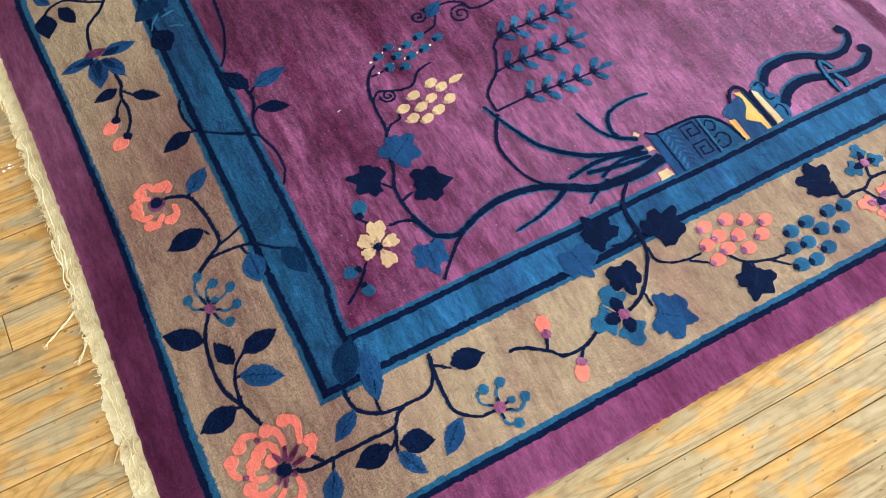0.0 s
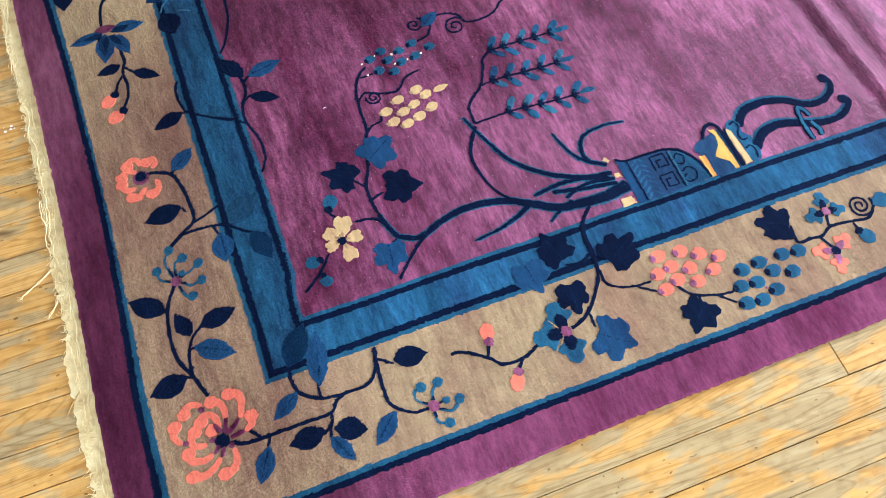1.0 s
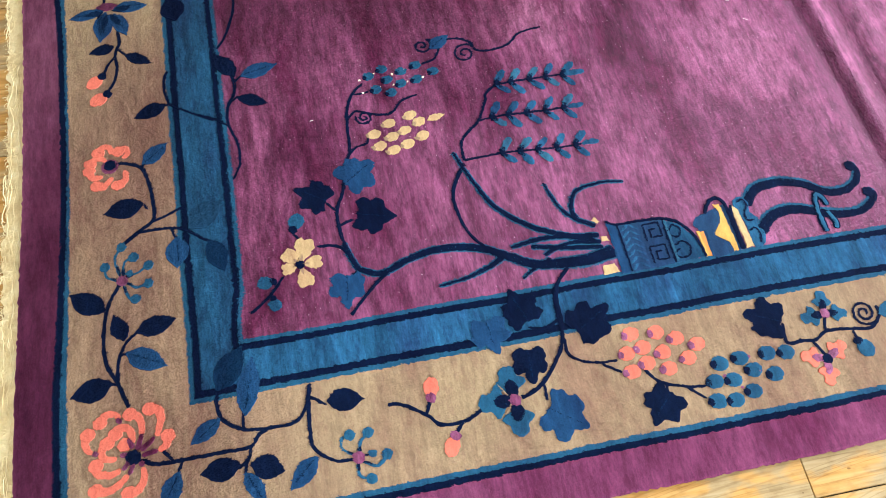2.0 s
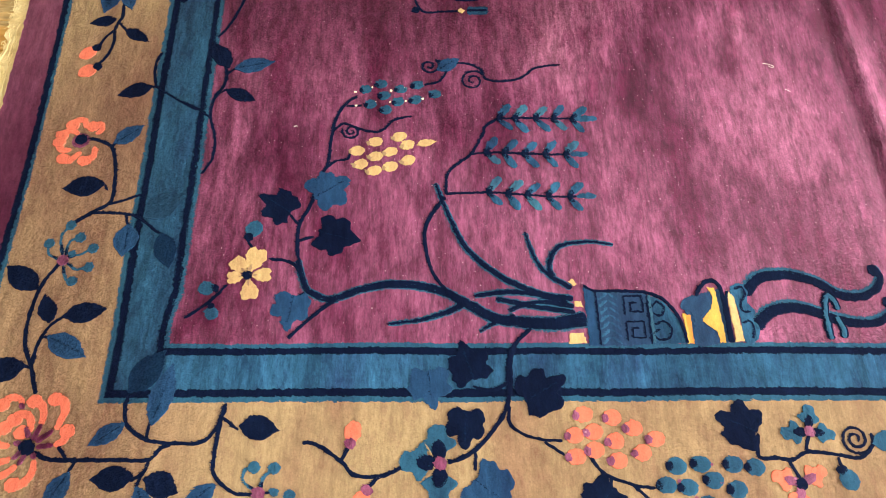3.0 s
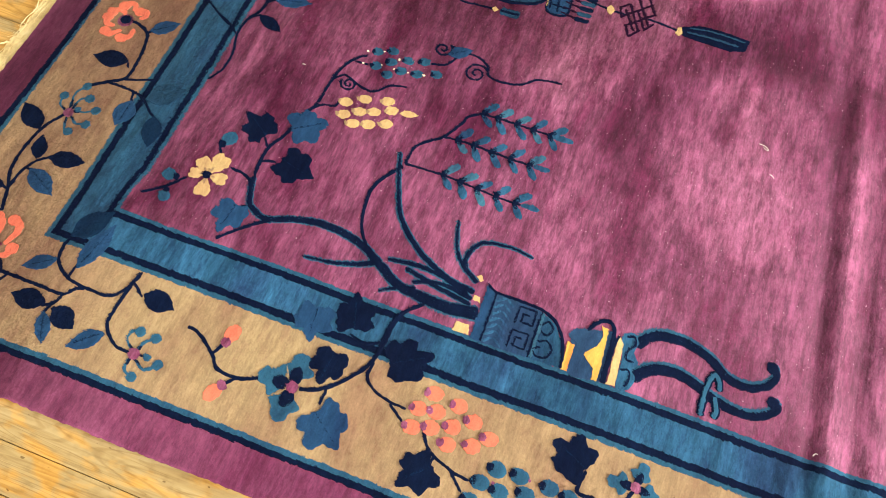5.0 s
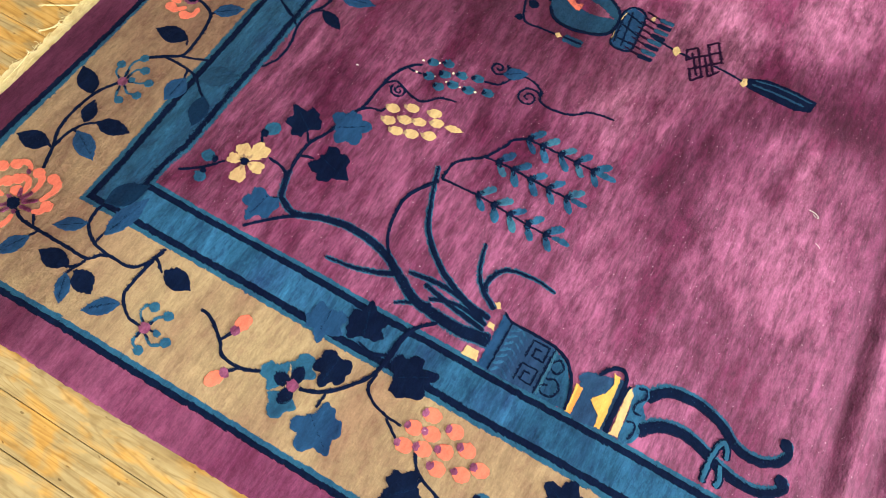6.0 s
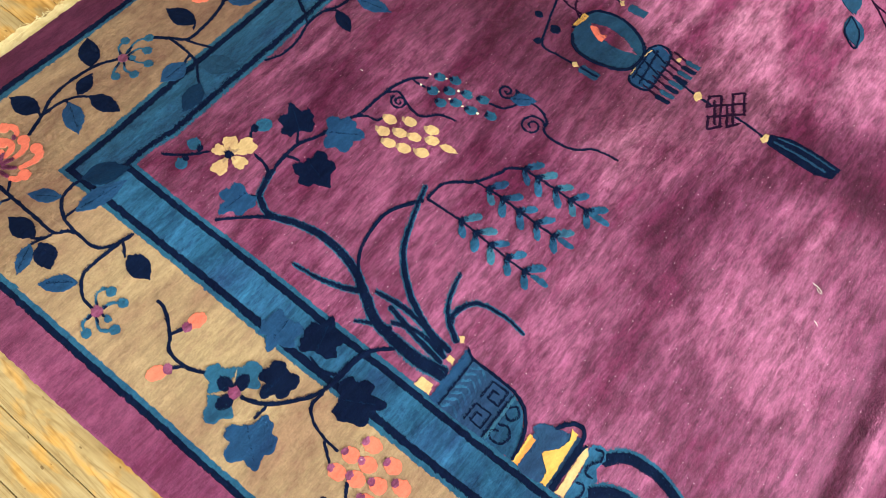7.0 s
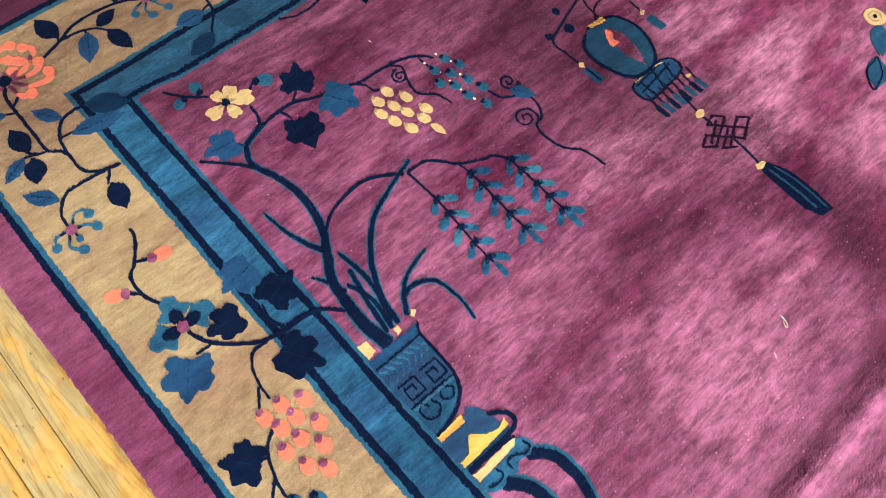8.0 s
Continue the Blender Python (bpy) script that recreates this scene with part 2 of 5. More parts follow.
def oak():
    """Strip oak whose amber varnish has worn through to grey wood in patches."""
    mat, nodes, links, shader = material("worn_varnished_oak")
    info = nodes.new("ShaderNodeObjectInfo")
    place, shift = nodes.new("ShaderNodeTexCoord"), nodes.new("ShaderNodeVectorMath")
    spread = nodes.new("ShaderNodeVectorMath")
    spread.operation, shift.operation = "SCALE", "ADD"
    links.new(info.outputs["Random"], spread.inputs["Scale"])
    spread.inputs[0].default_value = (13, 29, 7)
    links.new(place.outputs["Object"], shift.inputs[0])
    links.new(spread.outputs[0], shift.inputs[1])

    def tex(scale, detail, stretch, warp=0.0):
        mapping, node = nodes.new("ShaderNodeMapping"), nodes.new("ShaderNodeTexNoise")
        mapping.inputs["Scale"].default_value = stretch
        node.inputs["Scale"].default_value, node.inputs["Detail"].default_value, node.inputs["Distortion"].default_value = scale, detail, warp
        links.new(shift.outputs[0], mapping.inputs["Vector"])
        links.new(mapping.outputs[0], node.inputs["Vector"])
        return node.outputs["Fac"]

    grain, pores = tex(17, 4, (0.22, 2.6, 1), 1.6), tex(120, 3, (0.10, 1.5, 1))
    wear, scuff, knot = tex(11, 9, (0.75, 1.9, 1), 0.3), tex(45, 5, (0.8, 1.2, 1)), tex(7, 2, (1, 2.4, 1))
    # the open floor along the rug's long side is walked on more, and worn barer
    split, walked, worn = nodes.new("ShaderNodeSeparateXYZ"), nodes.new("ShaderNodeMapRange"), nodes.new("ShaderNodeMath")
    links.new(place.outputs["Object"], split.inputs[0])
    for key, value in (("From Min", -0.30), ("From Max", -0.50), ("To Min", -0.022), ("To Max", 0.030)):
        walked.inputs[key].default_value = value
    links.new(split.outputs[1], walked.inputs["Value"])
    links.new(wear, worn.inputs[0])
    links.new(walked.outputs[0], worn.inputs[1])
    wear = worn.outputs[0]
    varnish = ramp(nodes, links, grain, (0.32, (0.48, 0.270, 0.070)), (0.5, (0.57, 0.345, 0.104)), (0.68, (0.61, 0.395, 0.146)))
    bare = ramp(nodes, links, grain, (0.32, (0.360, 0.268, 0.128)), (0.5, (0.425, 0.325, 0.162)), (0.68, (0.465, 0.370, 0.200)))
    base = mix(nodes, links, "MIX", ramp(nodes, links, wear, (0.46, (0, 0, 0)), (0.55, (1, 1, 1))), varnish, bare)
    base = mix(nodes, links, "MULTIPLY", 0.25, base, ramp(nodes, links, pores, (0.34, (0.45, 0.38, 0.30)), (0.48, (1, 1, 1))))
    base = mix(nodes, links, "MULTIPLY", 0.45, base, ramp(nodes, links, scuff, (0.34, (0.66, 0.62, 0.56)), (0.50, (1, 1, 1)), (0.68, (1.05, 1.06, 1.08))))
    base = mix(nodes, links, "MULTIPLY", 0.9, base, ramp(nodes, links, knot, (0.20, (0.30, 0.20, 0.12)), (0.27, (1, 1, 1))))
    lines = tex(60, 3, (0.035, 1.6, 1), 0.8)
    base = mix(nodes, links, "MULTIPLY", 0.40, base, ramp(nodes, links, lines, (0.34, (0.60, 0.53, 0.44)), (0.43, (0.98, 0.97, 0.96)), (0.60, (1.05, 1.05, 1.06))))
    # arched growth rings of flat-sawn boards
    arch, wave, line = tex(2.6, 2, (0.35, 3.2, 1), 0.6), nodes.new("ShaderNodeMath"), nodes.new("ShaderNodeMath")
    wave.operation, line.operation = "MULTIPLY", "SINE"
    wave.inputs[1].default_value = 150.0
    links.new(arch, wave.inputs[0])
    links.new(wave.outputs[0], line.inputs[0])
    base = mix(nodes, links, "MULTIPLY", 0.40, base, ramp(nodes, links, line.outputs[0], (0.0, (1.03, 1.03, 1.03)), (0.55, (1, 1, 1)), (0.95, (0.60, 0.50, 0.36))))
    nick = tex(95, 1, (0.5, 1.0, 1))
    base = mix(nodes, links, "MULTIPLY", 0.8, base, ramp(nodes, links, nick, (0.23, (0.35, 0.28, 0.20)), (0.27, (1, 1, 1))))
    tone = ramp(nodes, links, info.outputs["Random"], (0.0, (0.85, 0.83, 0.79)), (0.5, (0.93, 0.91, 0.88)), (1.0, (1.01, 1.00, 0.97)))
    links.new(mix(nodes, links, "MULTIPLY", 1.0, base, tone), shader.inputs["Base Color"])
    links.new(ramp(nodes, links, wear, (0.42, (0.36, 0.36, 0.36)), (0.58, (0.60, 0.60, 0.60))), shader.inputs["Roughness"])
    shader.inputs["Specular IOR Level"].default_value = 0.22
    low = bump(nodes, links, grain, 0.0012, 0.35)
    links.new(bump(nodes, links, pores, 0.0006, 0.5, low), shader.inputs["Normal"])
    return mat


def plain(name, colour, rough):
    mat, nodes, links, shader = material(name)
    tone = noise_node(nodes, links, 3, 5)
    links.new(ramp(nodes, links, tone, (0.3, [c * 0.93 for c in colour]), (0.7, colour)), shader.inputs["Base Color"])
    shader.inputs["Roughness"].default_value = rough
    links.new(bump(nodes, links, noise_node(nodes, links, 140, 3), 0.001, 0.3), shader.inputs["Normal"])
    return mat


COTTON, OAK = cotton(), oak()
PAINT, CEILING_PAINT = plain("wall_paint", (0.48, 0.46, 0.43), 0.7), plain("ceiling_paint", (0.50, 0.49, 0.47), 0.8)
LINT = plain("white_lint", (0.80, 0.78, 0.74), 0.8)
DARK = plain("dark_joint_dirt", (0.035, 0.022, 0.012), 0.9)

# ---- building helpers ----


def part(name, verts, faces, mat, parent=None, label=""):
    mesh = bpy.data.meshes.new(name)
    mesh.from_pydata([tuple(v) for v in verts], [], faces)
    mesh.materials.append(mat)
    mesh.shade_smooth()
    ob = new(name, mesh)
    ob.parent = parent
    return tagged(ob, label)


def block(x0, x1, y0, y1, z0, z1):
    v = [(x, y, z) for z in (z0, z1) for y in (y0, y1) for x in (x0, x1)]
    return v, [(0, 2, 3, 1), (4, 5, 7, 6), (0, 1, 5, 4), (1, 3, 7, 5), (3, 2, 6, 7), (2, 0, 4, 6)]


def blocks(name, boxes, mat, parent=None, label="", kind="", category=""):
    verts, faces = [], []
    for box in boxes:
        v, f = block(*box)
        faces += [tuple(i + len(verts) for i in face) for face in f]
        verts += v
    ob = part(name, verts, faces, mat, parent)
    ob.data.shade_flat()
    return tagged(ob, label, category, "", kind)


# ---- room: unseen walls and ceiling added to close the place ----
X0, X1, Y0, Y1, HIGH = ROOM
T = 0.2
blocks("wall_west", [(X0 - T, X0, Y0, Y1, -0.03, HIGH)], PAINT, None, "plain warm grey painted plaster wall", "structure", "wall")
blocks("wall_north", [(X0 - T, X1 + T, Y1, Y1 + T, -0.03, HIGH)], PAINT, None, "plain warm grey painted plaster wall", "structure", "wall")
a, b, lo, hi = ASSUMED_WINDOW_E
blocks("wall_east", [(X1, X1 + T, Y0, a, -0.03, HIGH), (X1, X1 + T, b, Y1, -0.03, HIGH), (X1, X1 + T, a, b, -0.03, lo), (X1, X1 + T, a, b, hi, HIGH)], PAINT, None, "warm grey plaster wall with an assumed wide window opening", "structure", "wall")
a, b, lo, hi = ASSUMED_WINDOW_S
blocks("wall_south", [(X0 - T, a, Y0 - T, Y0, -0.03, HIGH), (b, X1 + T, Y0 - T, Y0, -0.03, HIGH), (a, b, Y0 - T, Y0, -0.03, lo), (a, b, Y0 - T, Y0, hi, HIGH)], PAINT, None, "warm grey plaster wall with an assumed wide window opening", "structure", "wall")
blocks("ceiling", [(X0 - T, X1 + T, Y0 - T, Y1 + T, HIGH, HIGH + 0.15)], CEILING_PAINT, None, "flat pale grey painted ceiling", "structure", "ceiling")

# ---- floor: oak strips running along the rug's long side ----
floor = blocks("floor", [(X0 - T, X1 + T, Y0 - T, Y1 + T, -0.06, -0.018)], DARK, None, "worn amber oak strip floor with dark open joints", "structure", "floor")
PITCH, SEAM, SKEW = 0.083, -0.489, math.tan(radians(-0.6))


def strip(x0, x1, y0, y1, drop, lip=0.0012):
    """One oak strip with eased edges, lying slightly askew with the rest of the floor."""
    verts, faces = [], []
    for inset, z in ((0.0, -0.018), (0.0, -lip * 1.5), (lip, 0.0)):
        for x, y in ((x0 + inset, y0 + inset), (x1 - inset, y0 + inset), (x1 - inset, y1 - inset), (x0 + inset, y1 - inset)):
            verts.append((x, y + SKEW * x, z - drop))
    for k in (0, 4):
        faces += [(k + i, k + (i + 1) % 4, k + 4 + (i + 1) % 4, k + 4 + i) for i in range(4)]
    return verts, faces + [(8, 9, 10, 11)]


def lay_floor():
    rng = random.Random(4)
    ends = {0: 0.990, 12: -0.434, 9: -0.584}  # board ends that lie in the open, by row
    rest_v, rest_f = [], []
    for row in range(int((Y0 - SEAM) / PITCH) - 1, int((Y1 - SEAM) / PITCH) + 2):
        y0 = SEAM + row * PITCH
        cuts, x = [], X0 - rng.uniform(0, 0.8)
        while x < X1:
            cuts.append(x)
            x += rng.uniform(0.55, 1.35)
        cuts.append(X1)
        if row in ends:
            cuts = [c for c in cuts if not (-0.95 < c < 1.25)]
            cuts = sorted([c for c in cuts if abs(c - ends[row]) > 0.4] + [ends[row]])
        elif -1.0 < y0 < 0.9:
            cuts = [c for c in cuts if not (-0.95 < c < 1.25)] if y0 < -0.4 else [c for c in cuts if not (-0.7 < c < -0.4)]
        cuts = [max(c, X0) for c in cuts]
        for x0, x1 in zip(cuts, cuts[1:]):
            if x1 - x0 < 0.05:
                continue
            gap = rng.choice((0.0003, 0.0005, 0.0009, 0.0014))
            verts, faces = strip(x0 + 0.0004, x1 - 0.0008, y0 + gap, y0 + PITCH - 0.0003, rng.uniform(0, 0.0009))
            near = x1 > -1.3 and x0 < 1.9 and -1.0 < y0 < 1.3 and (x0 < -0.4 or y0 < -0.35)
            if near:
                ob = part("plank", verts, faces, OAK, floor)
                ob.data.shade_flat()
            else:
                rest_f += [tuple(i + len(rest_v) for i in f) for f in faces]
                rest_v += verts
    ob = part("planking", rest_v, rest_f, OAK, floor)
    ob.data.shade_flat()
    tagged(ob, "", "", "", "stuff")


lay_floor()

# ---- rug ----
TOP = 0.014  # height of the pile
LONG, WIDE = 2.80, 1.95  # size of the plum field
rug = tagged(new("rug"), "plum wool rug with blue vine border, fringed, on oak floor", "rug")


def surface(x, y):
    """Height of the pile: a few soft ripples across the rug, and edges that lie flat."""
    r = 0.0
    for at, lean, wide, high in ((1.432, -0.055, 0.018, -0.0035), (1.466, -0.045, 0.019, 0.0065), (1.515, -0.03, 0.020, -0.0035), (1.56, -0.02, 0.03, 0.0045)):
        d = (x - at - lean * y) / wide
        r += high * math.exp(-d * d) * (0.75 + 0.25 * math.sin(3.1 * y + 9 * at))
    d = (-0.03 * x + y - 0.855) / 0.026
    r -= 0.004 * math.exp(-d * d) * min(1.0, max(0.0, (x - 1.05) * 5)) * min(1.0, max(0.0, (1.9 - x) * 5))
    return TOP + r + 0.0012 * noise.noise((x * 5, y * 5, 0.3))


def frayed(x, y, k=0.0):
    """Small sideways wander of a knotted edge."""
    return 0.0022 * noise.noise((x * 300, y * 300, k)) + 0.0010 * noise.noise((x * 60, y * 60, k + 7))


LINES = [0.0, 0.0085, 0.022, 0.0855, 0.100, 0.1095, 0.326, 0.336, 0.348, 0.420]
RINGS = [("teal_line", "teal"), ("navy_line", "navy"), ("blue_band", "band"), ("navy_line", "navy"), ("teal_line", "teal"),
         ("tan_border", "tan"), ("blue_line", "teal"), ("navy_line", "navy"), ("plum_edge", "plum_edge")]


def bow(k, s):
    """How far line k of the fringed side is drawn inwards."""
    curve = 1 - ((s - 0.5) / 0.55) ** 2
    if k < 3:
        return 0.014 * min(1.0, max(0.0, s / 0.10)) ** 2 * min(1.0, max(0.0, 4 * (WIDE - s)))
    if k < 6:
        return 0.002
    return ((0.010, -0.003), (0.017, -0.006), (0.018, -0.008), (0.009, -0.001))[k - 6][0] * max(0.0, curve) + ((0.010, -0.003), (0.017, -0.006), (0.018, -0.008), (0.009, -0.001))[k - 6][1]


def ring_point(side, u, d, k):
    """The point a share u along one side of the ring line d outside the field."""
    length = (LONG if side in (0, 2) else WIDE) + 2 * d
    s = u * length - d
    ease = min(1.0, 30 * min(u, 1 - u))
    if side in (0, 3):
        d = d + ease * (frayed(s, side * 3.0, k) * (1.6 if k else 1) + 0.003 * noise.noise((s * 4, side, k * 0.15)))
    x, y = ((s, -d), (LONG + d, s), (s, WIDE + d), (-d, s))[side]
    return x + (bow(k, s) * ease if side == 3 else 0), y


def ring(name, yarn, k):
    verts, faces = [], []
    d0, d1 = LINES[k], LINES[k + 1]
    across = max(1, round((d1 - d0) / 0.02))
    for side in range(4):
        n = 560 if side == 0 else 400 if side == 3 else 60
        start = len(verts)
        for i in range(n + 1):
            a, b = ring_point(side, i / n, d0, k), ring_point(side, i / n, d1, k + 1)
            for j in range(across + 1):
                x, y = a[0] + (b[0] - a[0]) * j / across, a[1] + (b[1] - a[1]) * j / across
                verts.append((x, y, surface(x, y)))
        w = across + 1
        for i in range(n):
            for j in range(across):
                q = (start + i * w + j, start + i * w + j + 1, start + (i + 1) * w + j + 1, start + (i + 1) * w + j)
                faces.append(q if side in (0, 1) else q[::-1])
        if k == len(RINGS) - 1:  # the cut edge rolls down to the floor
            base = len(verts)
            for i in range(n + 1):
                x, y, z = verts[start + i * w + across]
                dx, dy = ((0, -1), (1, 0), (0, 1), (-1, 0))[side]
                for out, h in ((0.003, z - 0.003), (0.0045, z - 0.007), (0.003, 0.001)):
                    verts.append((x + dx * out, y + dy * out, h))
            for i in range(n):
                rows = [[start + m * w + across, *range(base + m * 3, base + m * 3 + 3)] for m in (i, i + 1)]
                for j in range(3):
                    q = (rows[0][j], rows[0][j + 1], rows[1][j + 1], rows[1][j])
                    faces.append(q if side in (0, 1) else q[::-1])
    return part(name, verts, faces, YARN[yarn], rug)


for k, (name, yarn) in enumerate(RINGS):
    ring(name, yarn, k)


def field():
    verts, faces = [], []
    nx, ny, edge = 230, 150, 0.03
    for j in range(ny + 1):
        for i in range(nx + 1):
            x, y = edge + (LONG - 2 * edge) * i / nx, edge + (WIDE - 2 * edge) * j / ny
            verts.append((x, y, surface(x, y)))
    w = nx + 1
    faces += [(j * w + i, j * w + i + 1, (j + 1) * w + i + 1, (j + 1) * w + i) for j in range(ny) for i in range(nx)]
    for side in range(4):
        n = 560 if side == 0 else 400 if side == 3 else 60
        start = len(verts)
        for i in range(n + 1):
            u = i / n
            x, y = ring_point(side, u, 0.0, 0)
            s = u * (LONG if side in (0, 2) else WIDE)
            s2 = edge + u * ((LONG if side in (0, 2) else WIDE) - 2 * edge)
            p, q = ((s2, edge), (LONG - edge, s2), (s2, WIDE - edge), (edge, s2))[side]
            verts += [(x, y, surface(x, y)), (p, q, surface(p, q))]
        for i in range(n):
            f = (start + 2 * i, start + 2 * i + 1, start + 2 * i + 3, start + 2 * i + 2)
            faces.append(f if side in (2, 3) else f[::-1])
    return part("field", verts, faces, YARN["plum"], rug)


field()

# ---- rug motifs: sculpted patches of pile, slightly proud of the ground ----
COUNT = [0]
HOME = [rug]  # the motif that new pieces belong to


def motif(name="", label=""):
    """Starts a motif of several pieces, or goes back to the rug itself."""
    HOME[0] = rug
    if name:
        HOME[0] = tagged(new(name), label)
        HOME[0].parent = rug


def under(ob):
    """The parent for a detail of a piece, never deeper than two below the rug."""
    return ob if HOME[0] is rug else HOME[0]



def rise(lift):
    COUNT[0] += 1
    return (lift + 0.02 * (COUNT[0] % 9)) * 0.001


def smooth_line(points, step=0.005, closed=False):
    """Points at even steps along a soft curve through the given ones."""
    pts = [Vector(p) for p in points]
    if len(pts) == 2:
        pts = [pts[0], pts[0].lerp(pts[1], 0.5), pts[1]]
    n = len(pts)
    got = lambda i: pts[i % n] if closed else pts[min(max(i, 0), n - 1)]
    out = []
    for i in range(n if closed else n - 1):
        a, b, c, d = got(i - 1), got(i), got(i + 1), got(i + 2)
        m = max(2, round((c - b).length / step))
        for j in range(m):
            u = j / m
            out.append(0.5 * (2 * b + (c - a) * u + (2 * a - 5 * b + 4 * c - d) * u * u + (3 * b - a - 3 * c + d) * u**3))
    return out if closed else out + [pts[-1]]


def resample(points, step):
    pts, out = [Vector(p) for p in points], []
    for a, b in zip(pts, pts[1:] + pts[:1]):
        m = max(1, round((b - a).length / step))
        out += [a.lerp(b, j / m) for j in range(m)]
    return out


def patch(name, yarn, outline, lift, parent=None):
    """A closed shape of pile with a rounded, slightly ragged rim."""
    pts = resample(outline, 0.0035)
    area = sum(a.x * b.y - b.x * a.y for a, b in zip(pts, pts[1:] + pts[:1]))
    if area < 0:
        pts.reverse()
    n, up = len(pts), rise(lift)
    rims = []
    for i, p in enumerate(pts):
        t = pts[(i + 1) % n] - pts[i - 1]
        side = Vector((t.y, -t.x)).normalized() if t.length > 1e-7 else Vector((0, 0))
        rims.append((p + side * frayed(p.x, p.y, 1.5), side))
    inset = min(0.0013, 0.10 * math.sqrt(abs(area) / 2))
    outer = [(p.x, p.y, surface(p.x, p.y) - 0.0008) for p, s in rims]
    inner = [(q.x, q.y, surface(q.x, q.y) + up) for q in (p - s * inset for p, s in rims)]
    faces = [(i, (i + 1) % n, n + (i + 1) % n, n + i) for i in range(n)]
    tris = geometry.tessellate_polygon([[Vector((v[0], v[1], 0)) for v in inner]])
    for tri in tris:
        a, b, c = (inner[i] for i in tri)
        turn = (b[0] - a[0]) * (c[1] - a[1]) - (b[1] - a[1]) * (c[0] - a[0])
        faces.append(tuple(n + i for i in (tri if turn > 0 else tri[::-1])))
    ob = part(name, outer + inner, faces, YARN[yarn], parent or HOME[0])
    ob.data.shade_flat()
    return ob


OVER = ("outline", "lattice", "key_fret", "scroll", "tassel_strand", "cord", "filament", "ring", "fringe_strand")
STRAIGHT = ("lattice", "key_fret", "knot_loop")


def stroke(yarn, w0, w1, points, halo=0.0, name="stem", parent=None, lift=1.1, step=0.005, upper=0.0):
    """A ribbon of pile that tapers from w0 to w1 along a soft curve, with round ends."""
    line = (resample(points, step)[: -max(1, round((Vector(points[-1]) - Vector(points[0])).length / step))] + [Vector(points[-1])]) if name in STRAIGHT else smooth_line(points, step)
    lift = lift + 1.3 if name in OVER and parent is None else lift
    n, up, verts, faces = len(line), rise(lift), [], []
    for i, p in enumerate(line):
        t = line[min(i + 1, n - 1)] - line[max(i - 1, 0)]
        side = Vector((-t.y, t.x)).normalized()
        u = i / (n - 1)
        half = 0.5 * (w0 + (w1 - w0) * u) * (0.55 if i in (0, n - 1) else 1.0)
        left = p + side * (half + frayed(p.x, p.y, 2.0))
        right = p - side * (half + frayed(p.x, p.y, 3.0))
        for share, h in ((0.0, -0.0008), (0.16, up), (0.5, up), (0.84, up), (1.0, -0.0008)):
            q = left.lerp(right, share)
            verts.append((q.x, q.y, surface(q.x, q.y) + h))
    for i in range(n - 1):
        faces += [(i * 5 + j, i * 5 + j + 1, i * 5 + j + 6, i * 5 + j + 5) for j in range(4)]
    faces += [(0, 1, 2, 3, 4)[::-1], tuple((n - 1) * 5 + j for j in range(5))]
    ob = part(name, verts, faces, YARN[yarn], parent or HOME[0])
    ob.data.shade_flat()
    if upper:  # a light edge along the far side only
        stroke("teal", w0, w1 + 0.002, [(x - 0.25 * upper, y + upper) for x, y in points], 0.0, "edging", under(ob), 0.5, step)
    if halo:
        stroke("teal", w0 + 2 * halo, w1 + 2 * halo, points, 0.0, "edging", under(ob), 0.5, step)
    return ob


def along(base, tip, rows, ratio):
    """An outline about the line from base to tip: rows of (share along, half width)."""
    b, t = Vector(base), Vector(tip)
    ahead = t - b
    side = Vector((-ahead.y, ahead.x)) * ratio
    return [b + ahead * u + side * w for u, w in rows]


def leaf(yarn, base, tip, ratio, parent=None, lift=1.6):
    lift = 2.3 if yarn == "plum" else lift
    bend = 0.09 * math.sin(base[0] * 91 + base[1] * 57)
    shape = ((0, 0), (0.10, 0.20), (0.25, 0.42), (0.45, 0.50), (0.65, 0.43), (0.82, 0.24), (0.92, 0.09))
    rows = [(u, w + bend * u) for u, w in shape] + [(1, bend)] + [(u, -w * 0.95 + bend * u) for u, w in shape[:0:-1]]
    ob = patch("leaf", yarn, smooth_line(along(base, tip, rows, ratio * 0.90), 0.004, True), lift, parent)
    if yarn in ("blue", "midnight") and (Vector(tip) - Vector(base)).length > 0.05:
        b, t = Vector(base), Vector(tip)
        stroke("midnight" if yarn == "blue" else "navy", 0.0022, 0.0012, [b.lerp(t, 0.12), b.lerp(t, 0.8)], 0.0, "leaf_vein", under(ob), 1.95)
    return ob


